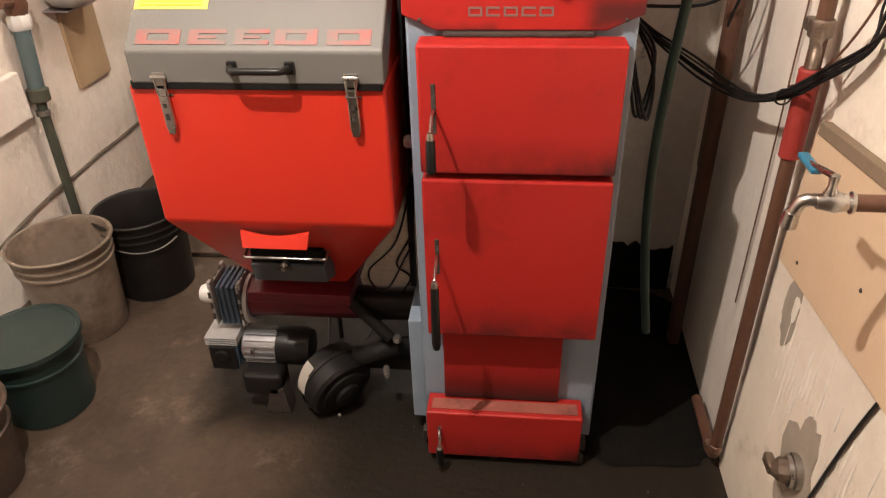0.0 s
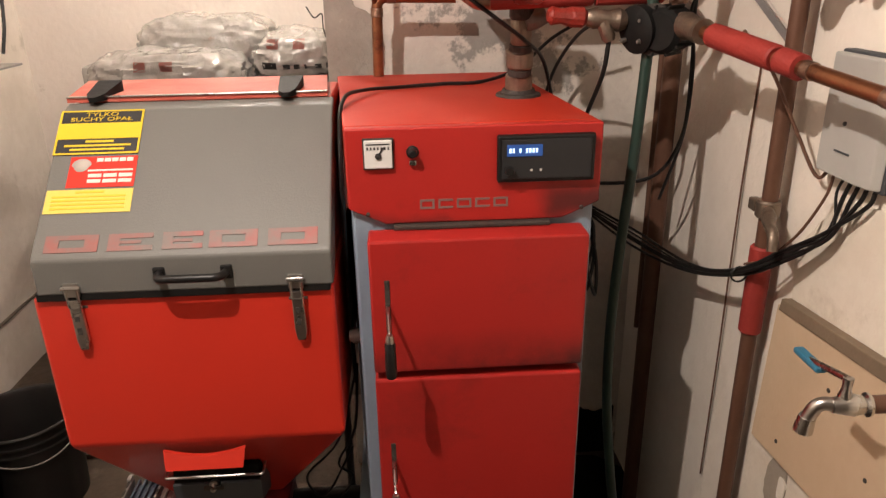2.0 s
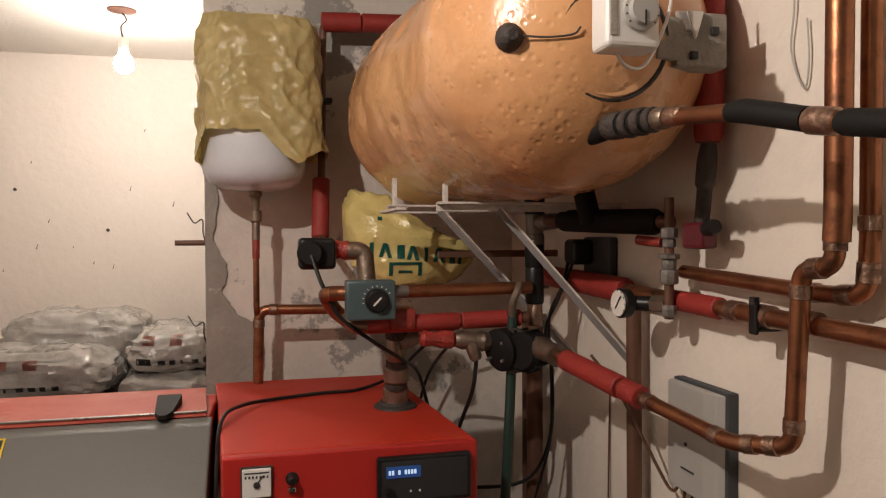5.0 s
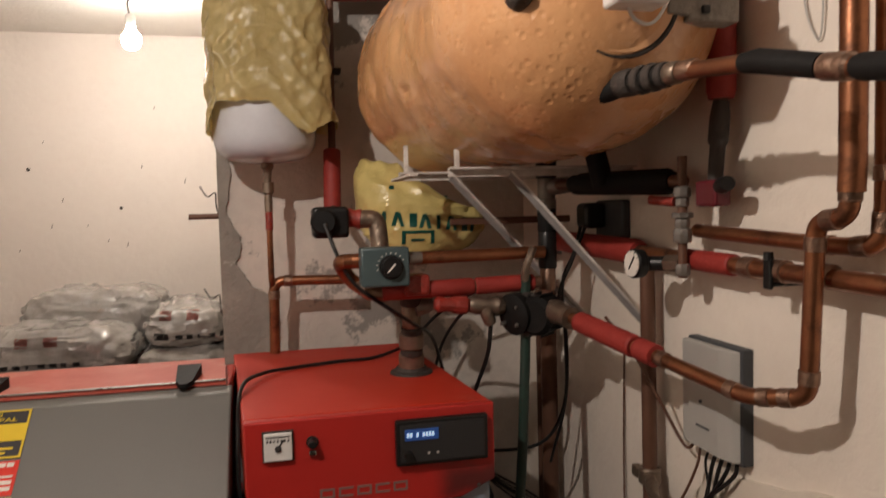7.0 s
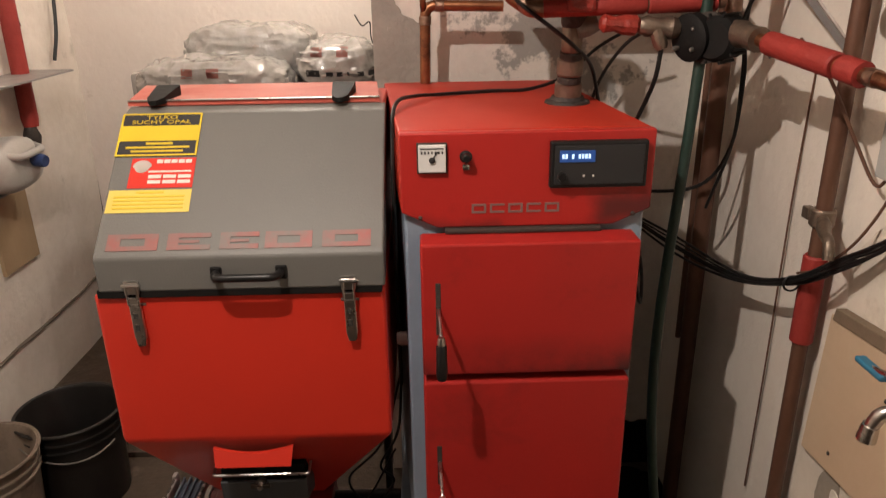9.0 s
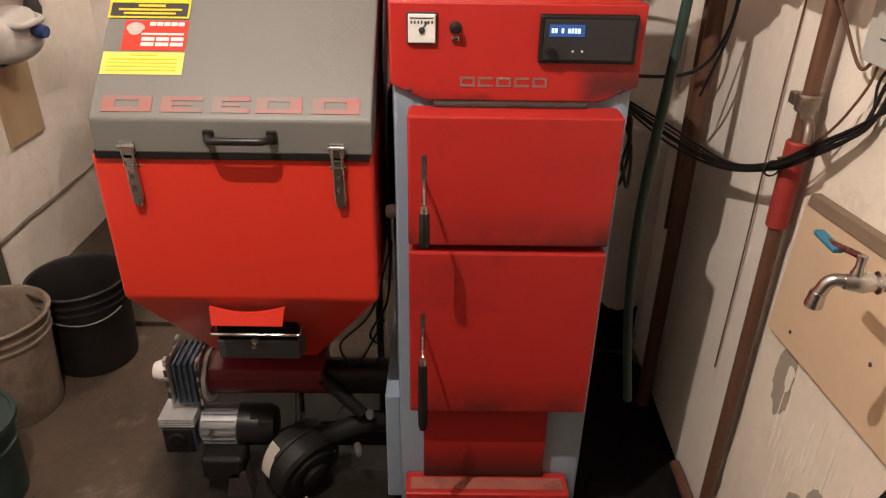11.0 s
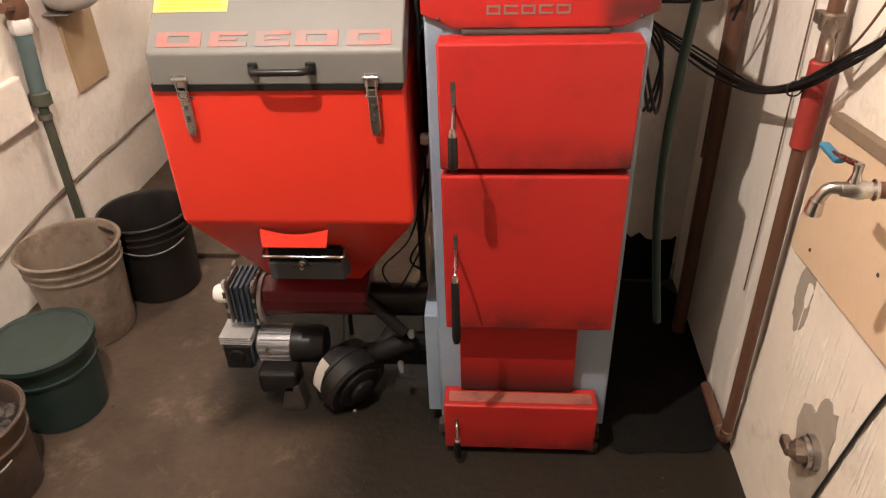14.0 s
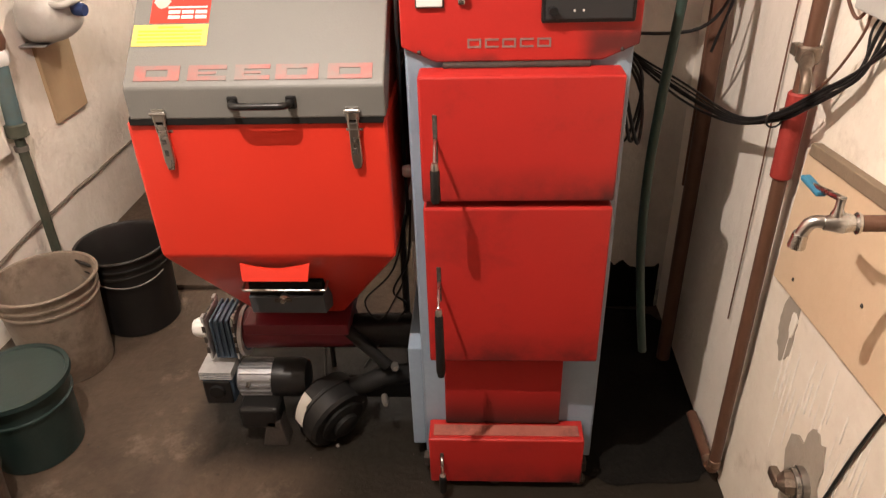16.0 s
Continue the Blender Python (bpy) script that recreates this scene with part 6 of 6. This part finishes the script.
part("run", tube(smooth_line([(0.505, 1.585, 1.640), (0.500, 1.580, 1.50), (0.484, 1.565, 1.28), (0.462, 1.54, 1.08), (0.452, 1.53, 0.90), (0.458, 1.53, 0.70), (0.480, 1.53, 0.50), (0.500, 1.53, 0.36)]), 0.0115, 12), GREEN_HOSE, hose)
part("hook", tube(rounded([(0.505, 1.585, 1.615), (0.500, 1.575, 1.655), (0.510, 1.570, 1.680), (0.522, 1.580, 1.700)], 0.012), 0.009, 10), BRASS, hose, "dull metal hook")

# ---- tap, board and pipe stub on the right-hand wall ----
board = solo("wall_board", prism([(1.332, 0.742), (0.55, 0.812), (0.578, 1.120), (1.316, 1.057)], "x", XR - 0.024, XR - 0.0095, 0.0015), BOARD, "tan fibreboard fixed to the wall behind the tap", "board", smooth=False)
# Thin brown strip laid along the board's upper edge.
solo("batten", prism([(1.305, 1.049), (1.300, 1.076), (0.55, 1.150), (0.55, 1.122)], "x", XR - 0.028, XR - 0.0085, 0.002), BROWN_STRIP, "thin brown strip along the top of the wall board", "batten", smooth=False)
for k in range(26):
    y, top = 0.80 + 0.0165 * k + random.uniform(-0.006, 0.006), 0.70 + random.uniform(-0.16, 0.03)
    low, w = top - random.uniform(0.06, 0.26), random.uniform(0.0016, 0.0040)
    run = [(XR - 0.0082, y + 0.004 * noise.noise(Vector((k, z * 9, 0))), z) for z in (top + (low - top) * i / 6 for i in range(7))]
    part("drip", tube(run, w, 6, radii=[w * f for f in (0.4, 0.8, 1, 1, 1.05, 1.2, 0.7)]), DRIP, wall_right)
patch((1.235, 0.665), 0.040, 0.085, 5.0, wall_right, DAMP, "grey damp patch under the board", 0.0025)
patch((1.215, 0.690), 0.012, 0.035, 7.0, wall_right, DRIP, "bare lime spot under the board", 0.0045)
for ny, nz in ((1.12, 0.985), (0.99, 0.90), (1.24, 0.79)):
    solo("nail", turned([(0, 0.004), (0.6, 0.0045), (1, 0.002)], (XR - 0.022, ny, nz), (XR - 0.027, ny, nz), 8), SOOT, "rusty nail head in the wall board", "nail", "nails in the wall")
tap = thing("water_tap", (0.56, 0.93, 1.05), "chromed ball tap with a blue lever on a rusty pipe", "tap")
part("supply", tube([(XR, 0.872, 1.130), (0.592, 0.872, 1.130)], 0.0125, 14), COPPER_OLD, tap, "rusty supply pipe")
part("collar", turned([(0, 0.013), (0.2, 0.016), (0.8, 0.016), (1, 0.013)], (0.668, 0.872, 1.130), (0.650, 0.872, 1.130), 16), COPPER_OLD, tap)
part("body", turned([(0, 0.012), (0.06, 0.0155), (0.14, 0.0165), (0.2, 0.012), (0.5, 0.0155), (0.75, 0.013), (1, 0.0105)], (0.596, 0.872, 1.130), (0.545, 0.878, 1.128), 16), CHROME, tap)
part("spout", tube(rounded([(0.556, 0.877, 1.129), (0.530, 0.885, 1.128), (0.523, 0.890, 1.100)], 0.022), 0.0095, 14), CHROME, tap)
part("nozzle", turned([(0, 0.011), (1, 0.013)], (0.523, 0.890, 1.104), (0.522, 0.892, 1.080), 14), CHROME, tap)
part("stem", turned([(0, 0.008), (0.3, 0.010), (0.6, 0.006), (1, 0.007)], (0.562, 0.878, 1.128), (0.562, 0.880, 1.168), 12), CHROME, tap)
part("lever", tube(rounded([(0.562, 0.880, 1.166), (0.562, 0.905, 1.160), (0.560, 0.965, 1.146)], 0.01), 0.005, 8), CHROME, tap)
part("lever_grip", box((0.552, 0.932, 1.142), (0.568, 0.995, 1.151), 0.003), BLUE_GRIP, tap, "blue vinyl lever grip")
stub = thing("pipe_stub", (0.70, 1.03, 0.40), "capped rusty pipe stub with a metal collar in the wall", "pipe")
part("collar", turned([(0, 0.034), (0.1, 0.038), (0.75, 0.038), (0.8, 0.034), (1, 0.033)], (XR + 0.01, 1.005, 0.432), (0.702, 1.008, 0.428), 22), CHROME, stub, "worn metal collar")
part("core", turned([(0, 0.027), (0.6, 0.026), (0.8, 0.020), (1, 0.014)], (0.71, 1.008, 0.430), (0.676, 1.018, 0.422), 10), BRASS, stub)
part("wing", box((0.668, 1.010, 0.408), (0.688, 1.055, 0.434), 0.006), BRASS, stub)
solo("cable", tube(smooth_line([(0.726, 0.60, 1.20), (0.722, 0.78, 0.95), (0.720, 0.870, 0.717), (0.718, 0.966, 0.274), (0.70, 1.02, 0.006), (0.66, 0.98, 0.006)]), 0.0036, 8), BLACK, "black cable hanging down the wall to the floor", "cable")

# ---- things along the left-hand wall ----
XW = XL
lp = thing("water_pipe", (XW + 0.045, 2.400, 0.0), "blue-green water pipe on the rough wall with a valve on top", "pipe")
part("lower_run", tube([(XW + 0.040, 2.385, 0.0), (XW + 0.045, 2.400, 0.70)], 0.019, 14), GREEN_PIPE, lp, "dark green lower pipe")
part("upper_run", tube([(XW + 0.045, 2.400, 0.70), (XW + 0.05, 2.425, 0.945)], 0.030, 18), TEAL_PIPE, lp)
part("coupling", turned([(0, 0.030), (0.1, 0.040), (0.9, 0.040), (1, 0.032)], (XW + 0.045, 2.399, 0.668), (XW + 0.045, 2.404, 0.722), 16), GREEN_PIPE, lp)
part("nut", turned([(0, 0.034), (0.2, 0.042), (0.8, 0.042), (1, 0.036)], (XW + 0.05, 2.425, 0.935), (XW + 0.05, 2.428, 0.990), 8), WHITE_PLASTIC, lp, "white plastic union nut")
part("valve", turned([(0, 0.034), (0.4, 0.044), (1, 0.030)], (XW + 0.05, 2.428, 0.985), (XW + 0.055, 2.433, 1.08), 12), COPPER_OLD, lp, "rusty valve body")
part("valve_arm", tube([(XW + 0.055, 2.430, 1.03), (XW + 0.07, 2.325, 1.05)], 0.018, 10), COPPER_OLD, lp)
part("pipe_ring", turned([(0, 0.026), (1, 0.026)], (XW + 0.043, 2.395, 0.615), (XW + 0.043, 2.396, 0.635), 14), ZINC, lp)
solo("plaster_ledge", box((XW - 0.02, 2.02, 0.62), (XW + 0.028, 2.36, 0.80), 0.008), PLASTER_L, "broken ledge of old plaster on the wall", "plaster", smooth=False)
solo("wall_plank", box((XW - 0.005, 2.72, 0.60), (XW + 0.016, 2.975, 1.10), 0.002), WOOD, "pale worn plank fixed to the wall", "board", smooth=False)
shelf = thing("metal_shelf", (XW, 2.9, 1.33), "thin grey sheet-metal shelf on the wall", "shelf")
part("plate", box((XW, 2.35, 1.334), (XW + 0.20, 3.20, 1.342), 0.001), ANGLE_GREY, shelf)
part("support", prism([(2.60, 1.334), (2.615, 1.334), (2.615, 1.20), (2.60, 1.20)], "x", XW, XW + 0.02, 0.001), ANGLE_GREY, shelf)
solo("jug_ledge", box((XW, 2.64, 0.940), (XW + 0.11, 2.86, 0.947), 0.002), ANGLE_GREY, "narrow steel ledge under the jug", "shelf", smooth=False)
jug = thing("plastic_jug", (XW + 0.10, 2.76, 0.947), "cloudy plastic jug with a blue cap lying on a ledge", "jug")
part("body", pillow((XW + 0.105, 2.74, 1.045), (0.17, 0.30, 0.195), 8, 30, 16, 0.008, 0.6, 0.0, 10), JUG, jug)
part("cap", turned([(0, 0.026), (0.8, 0.026), (1, 0.022)], (XW + 0.17, 2.78, 1.06), (XW + 0.235, 2.77, 1.05), 16), CAP_BLUE, jug, "blue screw cap")
part("grip", tube(rounded([(XW + 0.15, 2.64, 1.10), (XW + 0.21, 2.66, 1.09), (XW + 0.21, 2.82, 1.09), (XW + 0.15, 2.85, 1.10)], 0.03), 0.013, 10), JUG, jug)
pipe([(XW + 0.05, 3.055, 1.05), (XW + 0.055, 3.09, ZC)], 0.015, COPPER_OLD, "vertical pipe in red foam on the rough wall", joints=False, sleeves=[((XW + 0.05, 3.06, 1.13), (XW + 0.055, 3.09, 2.62), 0.033)])
solo("valve", turned([(0, 0.022), (0.4, 0.036), (0.7, 0.030), (1, 0.018)], (XW + 0.05, 3.05, 1.13), (XW + 0.05, 3.05, 1.03), 12), SOOT, "black valve under the red pipe", "valve")
solo("cable", tube(smooth_line([(XW + 0.03, 3.40, 1.36), (XW + 0.04, 3.45, 1.50), (XW + 0.04, 3.48, 1.72), (XW + 0.04, 3.40, 2.0), (XW + 0.04, 3.30, 2.4)]), 0.008, 8), BLACK, "black cable end hanging on the wall", "cable")
solo("cable", tube(smooth_line([(XW + 0.03, 3.17, 1.52), (XW + 0.04, 3.10, 1.66), (XW + 0.04, 3.02, 1.80)]), 0.008, 8), BLACK, "short black cable on the wall", "cable")
solo("paving_slab", box((-1.27, 2.36, 0.0), (-1.04, 2.62, 0.022), 0.004), CONCRETE, "flat broken slab lying on the floor", "slab", smooth=False)

for nx, nz in ((-1.151, 2.029), (-0.764, 1.844)):
    solo("nail_hole", turned([(0, 0.010), (0.5, 0.007), (1, 0.004)], (nx, YA + 0.004, nz), (nx + 0.004, YA - 0.010, nz - 0.004), 8), SOOT, "rusty nail head in the niche wall", "nail", "nails in the wall")
for k, (nx, nz) in enumerate(((-1.01, 1.896), (-0.738, 1.686), (-0.823, 1.700), (-0.595, 2.32), (-1.201, 1.666), (-1.08, 2.16), (-0.91, 1.77), (-0.66, 2.05), (-1.30, 1.86), (-0.47, 1.98), (-1.06, 1.78))):
    h = random.uniform(0.010, 0.030)
    part("scuff", tube([(nx, YA - 0.001, nz), (nx - h * 0.25, YA - 0.0015, nz - h)], 0.0022, 6, radii=[0.0012, 0.0026]), GROOVE, niche_wall, "dark scuff in the whitewash")
solo("cable", tube(smooth_line([(0.729, 1.55, 1.50), (0.729, 1.56, 1.2), (0.728, 1.555, 0.8), (0.729, 1.56, 0.45)]), 0.0022, 8), COPPER_OLD, "thin brown cable down the wall", "cable")
solo("cable", tube(smooth_line([(0.729, 0.98, 2.30), (0.728, 0.965, 2.16), (0.729, 0.972, 2.08), (0.729, 0.945, 2.02), (0.728, 0.935, 2.06), (0.729, 0.94, 2.12)]), 0.0014, 8), BOX_GREY, "thin grey wire curling on the wall", "cable")
crumbs = bmesh.new()
for k in range(70):
    near = random.random() < 0.5
    cx = random.uniform(-1.2, -0.5) if near else random.uniform(-1.2, 0.65)
    cy = random.uniform(1.1, 2.0) if near else random.uniform(0.9, 1.5)
    sz = random.uniform(0.0015, 0.004)
    at = Matrix.Translation((cx, cy, sz * 0.5)) @ Euler((random.random() * 6, random.random() * 6, random.random() * 6)).to_matrix().to_4x4() @ Matrix.Diagonal((sz, sz * random.uniform(0.5, 1.4), sz * 0.7, 1))
    bmesh.ops.create_icosphere(crumbs, subdivisions=1, radius=1.0, matrix=at)
solo("floor_crumbs", crumbs, COAL, "scattered crumbs of coal and ash on the floor", "coal crumbs", kind="stuff", smooth=False)
